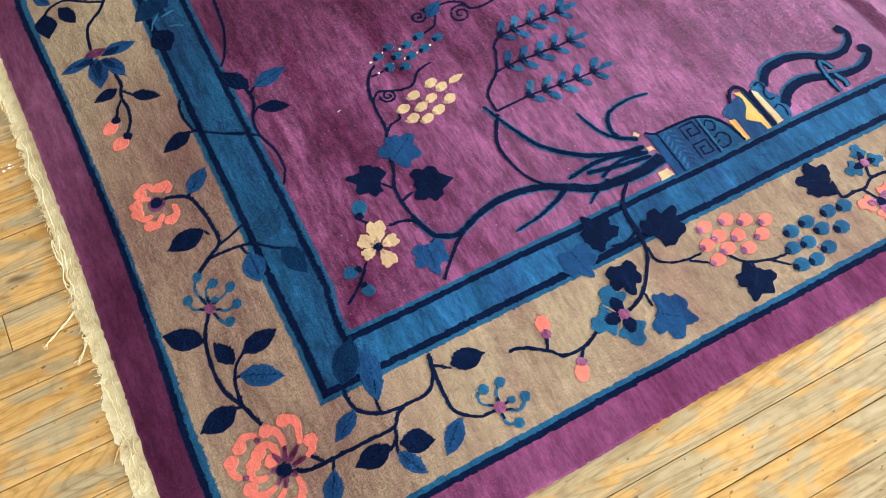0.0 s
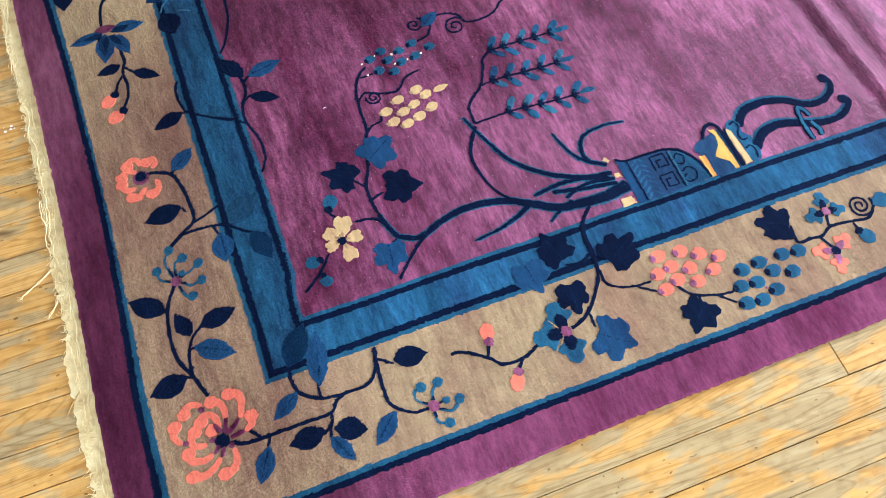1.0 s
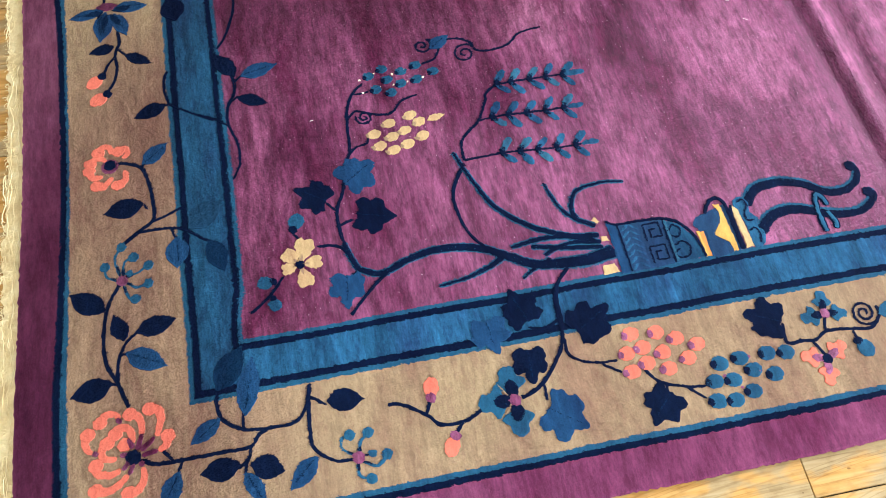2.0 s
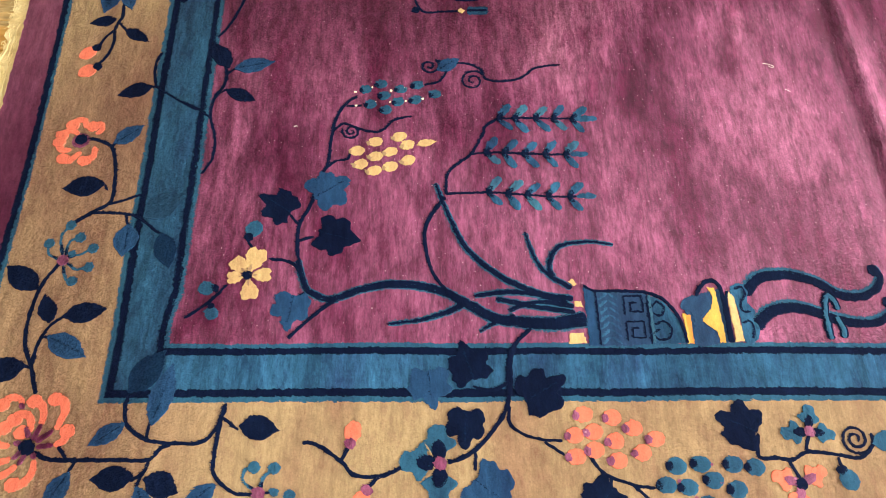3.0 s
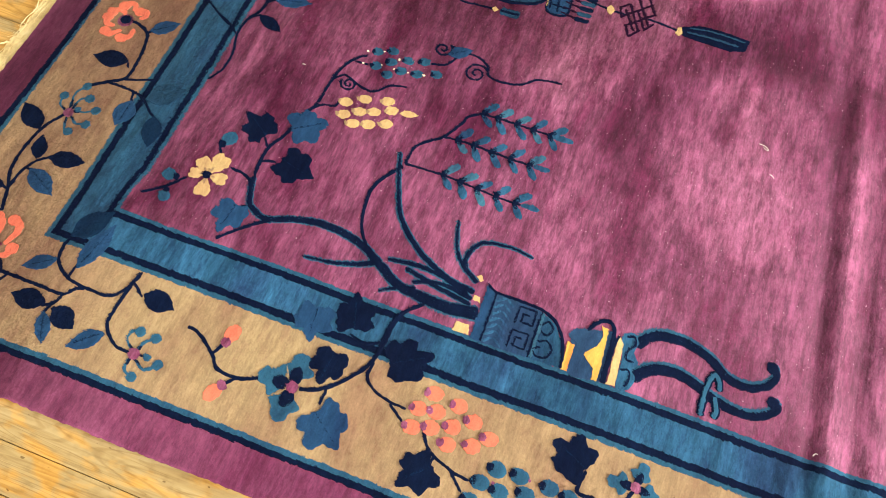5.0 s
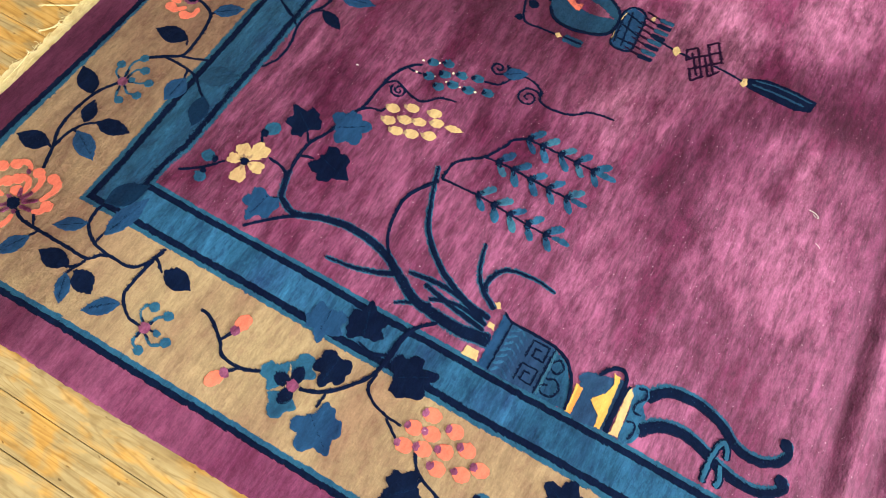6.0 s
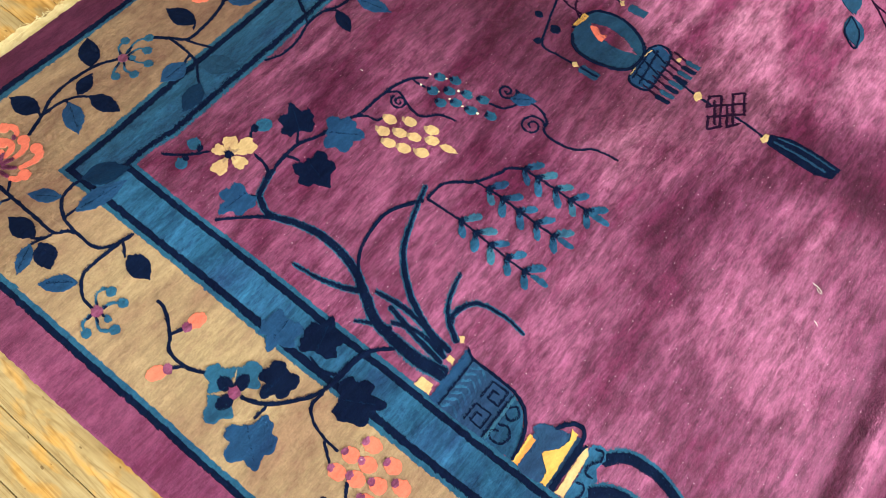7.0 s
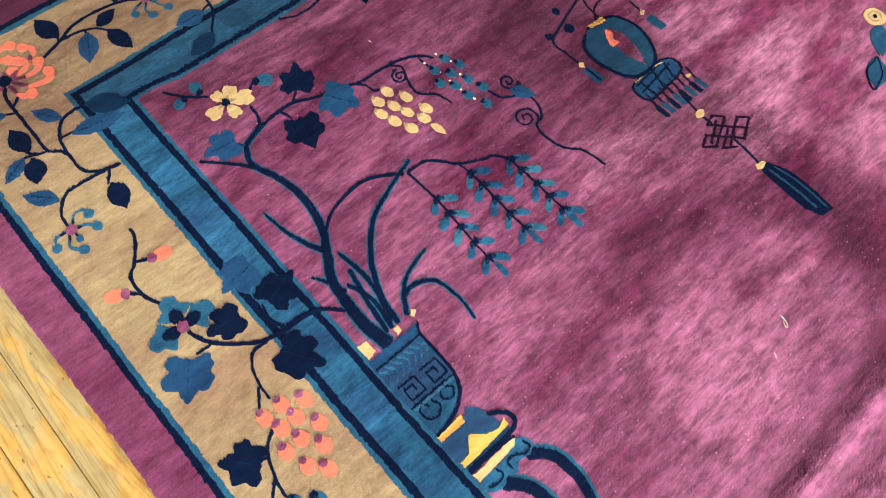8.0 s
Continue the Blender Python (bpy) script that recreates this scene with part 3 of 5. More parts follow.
def ivy(yarn, centre, tip, spread):
    """A lobed vine leaf about its centre, its longest lobe towards the tip."""
    c, t = Vector(centre), Vector(tip)
    reach, turn = (t - c).length, math.atan2(t.y - c.y, t.x - c.x)
    pts = []
    for i in range(72):
        a = -math.pi + i * math.tau / 72
        r = 0.52
        for at, high, wide in ((0, 0.40, 0.44), (0.04, 0.16, 0.16), (1.04, 0.33, 0.50), (-1.10, 0.36, 0.51), (2.14, 0.34, 0.51), (-2.20, 0.30, 0.50)):
            r += high * (spread if abs(at) > 0.1 else 1) * math.exp(-((abs(a - at) / wide) ** 4))
        r *= 1 + 0.05 * math.sin(7 * a + 40 * c.x) + 0.03 * math.sin(13 * a + 90 * c.y)
        pts.append(c + 0.94 * reach * r * Vector((math.cos(a + turn), math.sin(a + turn))))
    ob = patch("vine_leaf", yarn, pts, 1.6)
    stem_at = c - 0.45 * (t - c)
    stroke("navy" if yarn not in ("blue", "navy") else "midnight", 0.002, 0.0012, [stem_at, c.lerp(t, 0.7)], 0.0, "leaf_vein", under(ob), 1.85)
    return ob


def disc(name, yarn, centre, radius, lift, parent=None, long=1.0, turn=0.0):
    c = Vector(centre)
    spin = Matrix.Rotation(turn, 2)
    pts = [c + spin @ Vector((radius * long * math.cos(a), radius * math.sin(a))) for a in (i * math.tau / 28 for i in range(28))]
    return patch(name, yarn, pts, lift, parent)


def berry(yarn, cap, centre, towards, size):
    c, d = Vector(centre), (Vector(towards) - Vector(centre)).normalized()
    turn = math.atan2(d.y, d.x)
    plump = 0.47 if yarn == "cream" else 0.46
    ob = disc("berry", yarn, c - d * size * 0.05, size * plump, 1.7, None, 1.34 if yarn == "cream" else 1.2, turn)
    if cap != yarn:
        disc("berry_cap", cap, c + d * size * 0.34, size * 0.26, 2.1, under(ob), 0.85, turn)
    elif yarn == "cream":  # the shaded side of a pale berry is knotted in tan
        disc("berry_cap", "tan", c + d * size * 0.50, size * 0.20, 2.1, under(ob), 0.8, turn)
    return ob


def bud(yarn, cap, base, tip, ratio):
    b, t = Vector(base), Vector(tip)
    d, turn = (t - b), math.atan2(t.y - b.y, t.x - b.x)
    ob = disc("bud", yarn, b.lerp(t, 0.58), d.length * 0.42 * ratio * 1.25, 1.7, None, 0.8 / ratio, turn)
    disc("bud_cap", cap, b.lerp(t, 0.14), d.length * 0.22, 2.1, under(ob), 0.9, turn)
    return ob


def blossom(yarn, inner, heart, centre, tips, size):
    """An open flower: notched petals, each with a darker base, round a small heart."""
    c = Vector(centre)
    flower = tagged(new("blossom"), yarn + " wool blossom with " + inner + " petal bases")
    flower.parent = rug
    shape = ((0.08, 0.05), (0.28, 0.20), (0.42, 0.38), (0.52, 0.37), (0.66, 0.50), (0.77, 0.43), (0.90, 0.43), (1.0, 0.22), (0.93, 0.03))
    if len(tips) == 3:  # clover-shaped petals with a rounded middle lobe
        shape = ((0.08, 0.05), (0.24, 0.13), (0.36, 0.38), (0.46, 0.50), (0.56, 0.47), (0.65, 0.31), (0.75, 0.26), (0.87, 0.27), (0.96, 0.16), (1.0, 0.0))
    for tip in tips:
        wide = 0.59 * size
        rows = list(shape) + [(u, -w) for u, w in shape[-2::-1]]
        patch("petal", yarn, smooth_line(along(c, tip, rows, wide), 0.004, True), 2.0, flower)
        leaf_rows = ((0.05, 0.03), (0.2, 0.18), (0.38, 0.21), (0.54, 0.12), (0.60, 0), (0.54, -0.12), (0.38, -0.21), (0.2, -0.18), (0.05, -0.03))
        leaf_rows = [(u * (0.7 if yarn == "cream" else 1.0), w * (0.35 if yarn == "cream" else 1.0)) for u, w in leaf_rows]
        patch("petal_base", inner, smooth_line(along(c, tip, leaf_rows, wide), 0.004, True), 2.4, flower)
    reach = sum((Vector(t) - c).length for t in tips) / len(tips)
    disc("flower_centre", heart, c, min(0.012, reach * 0.2), 2.9, flower)
    return flower


def hooked_petal(points, head):
    """A petal that curls: a round head drawn out into a narrower neck, edged in tan."""
    neck = stroke("coral", head * 1.75, head * 0.95, points, 0.0, "petal", None, 1.5)
    disc("petal_head", "coral", points[0], head, 1.9, under(neck), 1.08)
    stroke("tan", head * 1.75 + 0.005, head * 0.95 + 0.004, points, 0.0, "edging", under(neck), 0.6)
    return neck


def spider_flower(centre, arms):
    flower = new("spider_flower")
    flower.parent = rug
    for arm in arms:
        stroke("navy", 0.006, 0.0045, [arm[0], Vector(arm[0]).lerp(Vector(arm[1]), 0.6)], 0.0, "filament", flower, 1.3)
        stroke("teal", 0.005, 0.006, arm if len(arm) > 2 else [Vector(arm[0]).lerp(Vector(arm[1]), 0.5), arm[1]], 0.0, "filament", flower, 1.0)
        disc("anther", "teal", arm[-1], 0.0105 if len(arm) > 2 else 0.008, 1.8, flower)
    disc("flower_centre", "plum", centre, 0.0115, 2.4, flower)
    return flower


def spiral(yarn, centre, edge, turns, width, way):
    c, e = Vector(centre), Vector(edge)
    reach, start = (e - c).length, math.atan2(e.y - c.y, e.x - c.x)
    n = int(14 * turns)
    pts = [c + reach * (1 - 0.86 * i / n) * Vector((math.cos(start + way * i * turns * math.tau / n), math.sin(start + way * i * turns * math.tau / n))) for i in range(n + 1)]
    return stroke(yarn, width, width * 0.8, pts, 0.0, "tendril", None, 1.1, 0.004)


def fern(points, tip, start, pairs=5):
    """A frond: a thin stalk with paired oblong leaflets and one at the end."""
    stalk = stroke("navy", 0.006, 0.005, points, 0.0, "frond")
    line = smooth_line(points, 0.004)
    rows = ((0, 0.12), (0.12, 0.36), (0.5, 0.5), (0.85, 0.42), (1, 0.16), (1, -0.16), (0.85, -0.42), (0.5, -0.5), (0.12, -0.36), (0, -0.12))
    for k in range(pairs):
        i = int((start + (0.93 - start) * k / (pairs - 1)) * (len(line) - 1))
        p, ahead = line[i], (line[min(i + 2, len(line) - 1)] - line[max(i - 2, 0)]).normalized()
        for way in (1, -1):
            out = Matrix.Rotation(way * radians(48 + 5 * math.sin(k * 2.3 + way)), 2) @ ahead
            a, b = p + out * 0.007, p + out * (0.043 + 0.003 * math.sin(k * 1.7 + way))
            patch("leaflet", "pale" if math.sin(k * 5.1 + way * 2 + p.y * 40) > 0.75 else "band", smooth_line(along(a, b, rows, 0.47), 0.004, True), 1.6, stalk)
            stroke("navy", 0.015, 0.009, [p, p + out * 0.017], 0.0, "leaflet_stalk", stalk, 1.9)
    end = line[-1]
    patch("leaflet", "band", smooth_line(along(end, tip, rows, 0.36), 0.004, True), 1.6, stalk)


def piece(name, yarn, points, soft, lift):
    return patch(name, yarn, smooth_line(points, 0.004, True) if soft else points, lift)


# side border: climbing vine
stroke("navy", 0.0085, 0.0085, [(-0.218, -0.092), (-0.234, -0.047), (-0.256, 0.003), (-0.258, 0.066), (-0.248, 0.118), (-0.225, 0.160)])
stroke("navy", 0.0085, 0.006, [(-0.237, -0.043), (-0.232, 0.002), (-0.219, 0.033), (-0.197, 0.053)])
stroke("navy", 0.006, 0.006, [(-0.247, -0.040), (-0.234, -0.047)])
stroke("navy", 0.006, 0.006, [(-0.217, 0.012), (-0.228, 0.013)])
leaf("navy", (-0.254, 0.106), (-0.320, 0.159), 0.62)
leaf("navy", (-0.200, 0.052), (-0.120, 0.070), 0.56)
leaf("navy", (-0.219, 0.039), (-0.237, 0.098), 0.62)
leaf("blue", (-0.220, 0.015), (-0.142, -0.025), 0.58)
leaf("navy", (-0.245, -0.041), (-0.324, -0.053), 0.66)
stroke("navy", 0.0085, 0.0085, [(-0.219, 0.243), (-0.187, 0.268), (-0.154, 0.293), (-0.152, 0.336), (-0.159, 0.384), (-0.172, 0.421), (-0.207, 0.439), (-0.228, 0.438)])
stroke("navy", 0.0075, 0.006, [(-0.158, 0.288), (-0.131, 0.296), (-0.092, 0.311)])
stroke("navy", 0.0075, 0.006, [(-0.190, 0.267), (-0.154, 0.269), (-0.113, 0.265), (-0.091, 0.258), (-0.064, 0.235), (-0.042, 0.221)])
stroke("navy", 0.006, 0.005, [(-0.119, 0.265), (-0.111, 0.239)])
stroke("navy", 0.006, 0.005, [(-0.173, 0.419), (-0.165, 0.432)])
stroke("navy", 0.006, 0.005, [(-0.170, 0.331), (-0.162, 0.319)])
leaf("dusk", (-0.046, 0.226), (-0.022, 0.148), 0.62)
leaf("tealdark", (-0.085, 0.258), (-0.011, 0.310), 0.7)
leaf("blue", (-0.109, 0.244), (-0.110, 0.172), 0.75)
leaf("blue", (-0.170, 0.428), (-0.112, 0.474), 0.58)
leaf("navy", (-0.170, 0.335), (-0.253, 0.320), 0.62)
leaf("navy", (-0.112, 0.576), (-0.182, 0.547), 0.55)
stroke("navy", 0.007, 0.006, [(-0.104, 0.664), (-0.113, 0.640), (-0.111, 0.600), (-0.103, 0.571)])
stroke("navy", 0.006, 0.005, [(-0.119, 0.573), (-0.102, 0.572)])
stroke("navy", 0.006, 0.0045, [(-0.102, 0.572), (-0.066, 0.547), (-0.012, 0.514)])
spider_flower((-0.220, 0.166), [[(-0.224, 0.177), (-0.233, 0.216), (-0.219, 0.240)], [(-0.219, 0.175), (-0.214, 0.206), (-0.196, 0.214)], [(-0.214, 0.171), (-0.206, 0.179)], [(-0.211, 0.171), (-0.188, 0.179), (-0.168, 0.191)], [(-0.211, 0.160), (-0.192, 0.147), (-0.170, 0.152)], [(-0.218, 0.154), (-0.208, 0.127), (-0.196, 0.123)], [(-0.229, 0.167), (-0.250, 0.180), (-0.252, 0.202)]])
motif("open_blossom", "coral wool blossom of hooked petals with navy heart")
disc("petal_base", "plum", (-0.236, 0.436), 0.018, 1.1)
for points in (
    [(-0.261, 0.476), (-0.250, 0.490), (-0.235, 0.487), (-0.231, 0.469)],
    [(-0.215, 0.473), (-0.202, 0.479), (-0.195, 0.466), (-0.206, 0.453)],
    [(-0.279, 0.449), (-0.268, 0.461), (-0.251, 0.458), (-0.244, 0.450)],
    [(-0.282, 0.430), (-0.273, 0.410), (-0.252, 0.411)],
    [(-0.266, 0.388), (-0.250, 0.383), (-0.231, 0.406)],
    [(-0.220, 0.383), (-0.202, 0.394), (-0.203, 0.419)],
):
    hooked_petal([Vector((-0.235, 0.438)).lerp(Vector(p), 0.92) for p in points], 0.0128)
disc("flower_centre", "navy", (-0.235, 0.438), 0.0125, 2.9)
motif()
leaf("blue", (-0.214, 0.869), (-0.136, 0.871), 0.5)
leaf("blue", (-0.237, 0.866), (-0.318, 0.852), 0.42)
leaf("blue", (-0.233, 0.860), (-0.249, 0.774), 0.6)
leaf("blue", (-0.215, 0.854), (-0.184, 0.783), 0.5)
for tip in ((-0.136, 0.871), (-0.318, 0.852), (-0.249, 0.774), (-0.184, 0.783)):
    heart = Vector((-0.228, 0.862))
    leaf("midnight", heart.lerp(Vector(tip), 0.10), heart.lerp(Vector(tip), 0.62), 0.42, None, 2.2)
leaf("plum", (-0.254, 0.876), (-0.202, 0.875), 0.5)
leaf("navy", (-0.245, 0.861), (-0.247, 0.787), 0.35)
stroke("navy", 0.008, 0.008, [(-0.237, 0.880), (-0.230, 0.933), (-0.218, 0.964), (-0.184, 0.995), (-0.164, 1.024), (-0.139, 1.092)])
stroke("navy", 0.008, 0.007, [(-0.208, 0.802), (-0.205, 0.765), (-0.215, 0.732), (-0.212, 0.688), (-0.221, 0.654), (-0.238, 0.626)])
leaf("navy", (-0.216, 0.757), (-0.271, 0.740), 0.62)
leaf("navy", (-0.194, 0.728), (-0.134, 0.697), 0.5)
stroke("navy", 0.006, 0.006, [(-0.212, 0.751), (-0.192, 0.727)])
stroke("navy", 0.007, 0.006, [(-0.218, 0.723), (-0.233, 0.702), (-0.242, 0.676)])
bud("coral", "navy", (-0.240, 0.680), (-0.276, 0.646), 0.6)
bud("coral", "navy", (-0.229, 0.628), (-0.272, 0.601), 0.6)
leaf("navy", (-0.303, 1.040), (-0.312, 0.965), 0.75)
leaf("navy", (-0.266, 1.047), (-0.239, 0.984), 0.6)
stroke("navy", 0.007, 0.006, [(-0.303, 1.036), (-0.281, 1.056), (-0.246, 1.062), (-0.205, 1.037), (-0.164, 1.016)])
leaf("blue", (-0.281, 1.064), (-0.313, 1.110), 0.6)
leaf("navy", (-0.088, 0.878), (-0.069, 0.807), 0.9)
ivy("dusk", (-0.065, 0.953), (-0.055, 0.910), 1)

leaf("dusk", (-0.120, 0.925), (-0.045, 0.962), 0.62)
for points in ([(-0.064, 0.923), (-0.082, 0.905), (-0.094, 0.881)], [(-0.061, 0.911), (-0.029, 0.919)], [(-0.053, 0.875), (-0.038, 0.872), (-0.023, 0.863)]):
    stroke("pale", 0.005, 0.003, points, name="worn_line", lift=2.2)

# side spray over the field edge
stroke("navy", 0.0075, 0.006, [(0.071, 0.939), (0.062, 0.866), (0.056, 0.812), (0.033, 0.746), (0.011, 0.710)])
leaf("navy", (0.045, 0.625), (0.005, 0.699), 0.55)
stroke("navy", 0.008, 0.006, [(0.030, 0.651), (0.040, 0.610), (0.037, 0.578), (0.019, 0.538), (0.019, 0.495), (0.033, 0.444), (0.033, 0.398), (0.016, 0.358)])
leaf("blue", (0.055, 0.623), (0.141, 0.643), 0.52)
leaf("navy", (0.041, 0.568), (0.111, 0.541), 0.48)
stroke("navy", 0.006, 0.005, [(0.039, 0.607), (0.058, 0.625)])
stroke("navy", 0.006, 0.005, [(0.025, 0.553), (0.044, 0.569)])
stroke("navy", 0.005, 0.005, [(-0.048, 0.535), (-0.018, 0.522), (0.019, 0.495)])

# corner: large double blossom and vine
motif("double_blossom", "large coral double blossom with plum filaments")
PETALS = [
    [(-0.181, -0.102), (-0.166, -0.107), (-0.162, -0.127), (-0.170, -0.155)],
    [(-0.216, -0.106), (-0.202, -0.113), (-0.196, -0.131), (-0.198, -0.148)],
    [(-0.270, -0.112), (-0.258, -0.099), (-0.242, -0.102), (-0.235, -0.110)],
    [(-0.244, -0.138), (-0.235, -0.128), (-0.220, -0.132), (-0.214, -0.147), (-0.211, -0.159)],
    [(-0.292, -0.130), (-0.296, -0.143), (-0.293, -0.157), (-0.285, -0.165)],
    [(-0.259, -0.152), (-0.268, -0.164), (-0.263, -0.179), (-0.242, -0.182)],
    [(-0.227, -0.160), (-0.221, -0.170)],
    [(-0.279, -0.188), (-0.276, -0.203), (-0.257, -0.209), (-0.236, -0.205)],
    [(-0.280, -0.232), (-0.261, -0.237), (-0.239, -0.229), (-0.224, -0.214)],
    [(-0.224, -0.247), (-0.208, -0.245), (-0.197, -0.230), (-0.196, -0.206)],
    [(-0.151, -0.158), (-0.154, -0.174), (-0.168, -0.183)],
]
for points in PETALS:
    hooked_petal(points, 0.0128)
FILAMENTS = [
    [(-0.206, -0.173), (-0.197, -0.146)],
    [(-0.199, -0.176), (-0.175, -0.156)],
    [(-0.197, -0.185), (-0.170, -0.181)],
    [(-0.214, -0.169), (-0.221, -0.151)],
    [(-0.220, -0.180), (-0.236, -0.177)],
    [(-0.218, -0.190), (-0.233, -0.204)],
    [(-0.213, -0.196), (-0.221, -0.215)],
    [(-0.201, -0.196), (-0.196, -0.204)],
    [(-0.282, -0.164), (-0.275, -0.170)],
    [(-0.240, -0.110), (-0.232, -0.118)],
]
for points in FILAMENTS:
    stroke("plum", 0.012, 0.008, points, name="filament", lift=1.2)
piece("flower_centre", "navy", [(-0.227, -0.181), (-0.219, -0.172), (-0.207, -0.174), (-0.199, -0.186), (-0.204, -0.197), (-0.217, -0.199), (-0.225, -0.191)], 1, 3)
motif()
stroke("navy", 0.009, 0.008, [(-0.202, -0.193), (-0.173, -0.205), (-0.126, -0.207), (-0.062, -0.207), (-0.008, -0.207), (0.010, -0.189), (0.028, -0.180)])
stroke("navy", 0.008, 0.008, [(-0.056, -0.093), (-0.060, -0.117), (-0.051, -0.149), (-0.015, -0.173), (0.025, -0.179), (0.075, -0.178), (0.101, -0.155), (0.114, -0.111)])
stroke("navy", 0.008, 0.006, [(-0.162, -0.183), (-0.144, -0.205)])
leaf("dusk", (-0.058, -0.092), (0.000, -0.015), 0.62)
leaf("blue", (-0.011, -0.150), (0.014, -0.036), 0.42)
stroke("navy", 0.006, 0.006, [(-0.016, -0.172), (-0.014, -0.142)])
leaf("blue", (-0.055, -0.144), (-0.113, -0.186), 0.52)
leaf("blue", (-0.135, -0.225), (-0.169, -0.291), 0.56)
stroke("navy", 0.006, 0.006, [(-0.128, -0.209), (-0.137, -0.227)])
leaf("navy", (-0.027, -0.235), (-0.101, -0.239), 0.68)
stroke("navy", 0.007, 0.006, [(-0.032, -0.242), (-0.012, -0.228), (-0.006, -0.207)])
leaf("blue", (-0.021, -0.250), (0.009, -0.311), 0.52)
stroke("navy", 0.006, 0.006, [(-0.010, -0.223), (-0.021, -0.253)])
leaf("navy", (-0.011, -0.237), (0.053, -0.259), 0.78)
stroke("navy", 0.008, 0.007, [(0.108, -0.137), (0.103, -0.200), (0.108, -0.235), (0.143, -0.263), (0.180, -0.265)])
leaf("blue", (0.110, -0.247), (0.053, -0.297), 0.56)
leaf("navy", (0.139, -0.150), (0.212, -0.155), 0.7)
stroke("navy", 0.007, 0.006, [(0.110, -0.135), (0.139, -0.157)])
spider_flower((0.183, -0.265), [[(0.177, -0.259), (0.157, -0.244), (0.158, -0.225), (0.173, -0.221)], [(0.185, -0.258), (0.191, -0.237), (0.207, -0.223)], [(0.194, -0.263), (0.209, -0.262)], [(0.190, -0.274), (0.216, -0.286), (0.235, -0.268)], [(0.181, -0.274), (0.180, -0.297), (0.200, -0.306)]])

# lower border: flowering vine
stroke("navy", 0.008, 0.008, [(0.251, -0.179), (0.277, -0.184), (0.320, -0.213), (0.343, -0.235), (0.388, -0.237), (0.427, -0.220)])
stroke("navy", 0.007, 0.007, [(0.319, -0.211), (0.333, -0.183)])
bud("coral", "plum", (0.332, -0.188), (0.341, -0.142), 0.6)
stroke("navy", 0.007, 0.007, [(0.384, -0.238), (0.366, -0.256)])
bud("coral", "plum", (0.367, -0.254), (0.344, -0.296), 0.6)
blossom("teal", "navy", "plum", (0.488, -0.217), [(0.483, -0.149), (0.418, -0.212), (0.486, -0.286)], 1.55)
stroke("navy", 0.009, 0.008, [(0.502, -0.216), (0.544, -0.198), (0.583, -0.159), (0.607, -0.121), (0.617, -0.078), (0.619, -0.038), (0.629, 0.000)])
stroke("navy", 0.007, 0.009, [(0.612, -0.095), (0.614, -0.038), (0.630, -0.001), (0.660, 0.029)])
stroke("tan", 0.002, 0.0014, [(0.478, -0.207), (0.461, -0.181)], name="petal_seam", lift=2.6)
stroke("tan", 0.002, 0.0014, [(0.480, -0.224), (0.465, -0.242)], name="petal_seam", lift=2.6)
ivy("navy", (0.544, -0.046), (0.528, 0.003), 1)
ivy("navy", (0.665, -0.095), (0.715, -0.066), 1)
ivy("blue", (0.471, -0.075), (0.476, -0.123), 1.1)
ivy("navy", (0.534, -0.147), (0.531, -0.194), 1)
ivy("blue", (0.569, -0.260), (0.614, -0.293), 1.25)
stroke("navy", 0.008, 0.006, [(0.611, -0.076), (0.582, -0.088), (0.550, -0.082)])
stroke("navy", 0.006, 0.006, [(0.549, -0.194), (0.549, -0.229)])
stroke("navy", 0.007, 0.006, [(0.612, -0.116), (0.613, -0.151), (0.652, -0.174), (0.702, -0.179)])
stroke("navy", 0.006, 0.006, [(0.671, -0.181), (0.704, -0.204)])
berry("coral", "plum", (0.722, -0.170), (0.704, -0.172), 0.0325)
berry("coral", "plum", (0.722, -0.207), (0.703, -0.209), 0.0325)
berry("coral", "plum", (0.741, -0.133), (0.722, -0.136), 0.0325)
berry("coral", "plum", (0.756, -0.164), (0.737, -0.166), 0.0325)
berry("coral", "plum", (0.792, -0.139), (0.773, -0.141), 0.0325)
berry("coral", "plum", (0.827, -0.158), (0.808, -0.160), 0.0325)
berry("coral", "plum", (0.793, -0.181), (0.775, -0.184), 0.0325)
berry("coral", "plum", (0.756, -0.196), (0.738, -0.199), 0.0325)
berry("coral", "plum", (0.795, -0.214), (0.777, -0.216), 0.0325)
berry("coral", "plum", (0.838, -0.201), (0.819, -0.203), 0.0325)
berry("coral", "plum", (0.865, -0.177), (0.845, -0.179), 0.0325)
stroke("navy", 0.007, 0.006, [(0.746, -0.202), (0.770, -0.235), (0.818, -0.255), (0.856, -0.260)])
stroke("navy", 0.006, 0.006, [(0.818, -0.255), (0.849, -0.285)])
ivy("navy", (0.768, -0.276), (0.732, -0.311), 1)
stroke("navy", 0.006, 0.006, [(0.781, -0.242), (0.781, -0.260)])
berry("teal", "navy", (0.896, -0.224), (0.878, -0.224), 0.033)
berry("teal", "navy", (0.939, -0.221), (0.920, -0.220), 0.033)
berry("teal", "navy", (0.995, -0.222), (0.977, -0.222), 0.033)
berry("teal", "navy", (1.033, -0.227), (1.015, -0.227), 0.033)
berry("teal", "navy", (0.957, -0.248), (0.939, -0.248), 0.033)
berry("teal", "navy", (0.996, -0.264), (0.978, -0.264), 0.033)
berry("teal", "navy", (0.874, -0.256), (0.856, -0.256), 0.033)
berry("teal", "navy", (0.912, -0.260), (0.894, -0.260), 0.033)
berry("teal", "navy", (0.942, -0.288), (0.924, -0.288), 0.033)
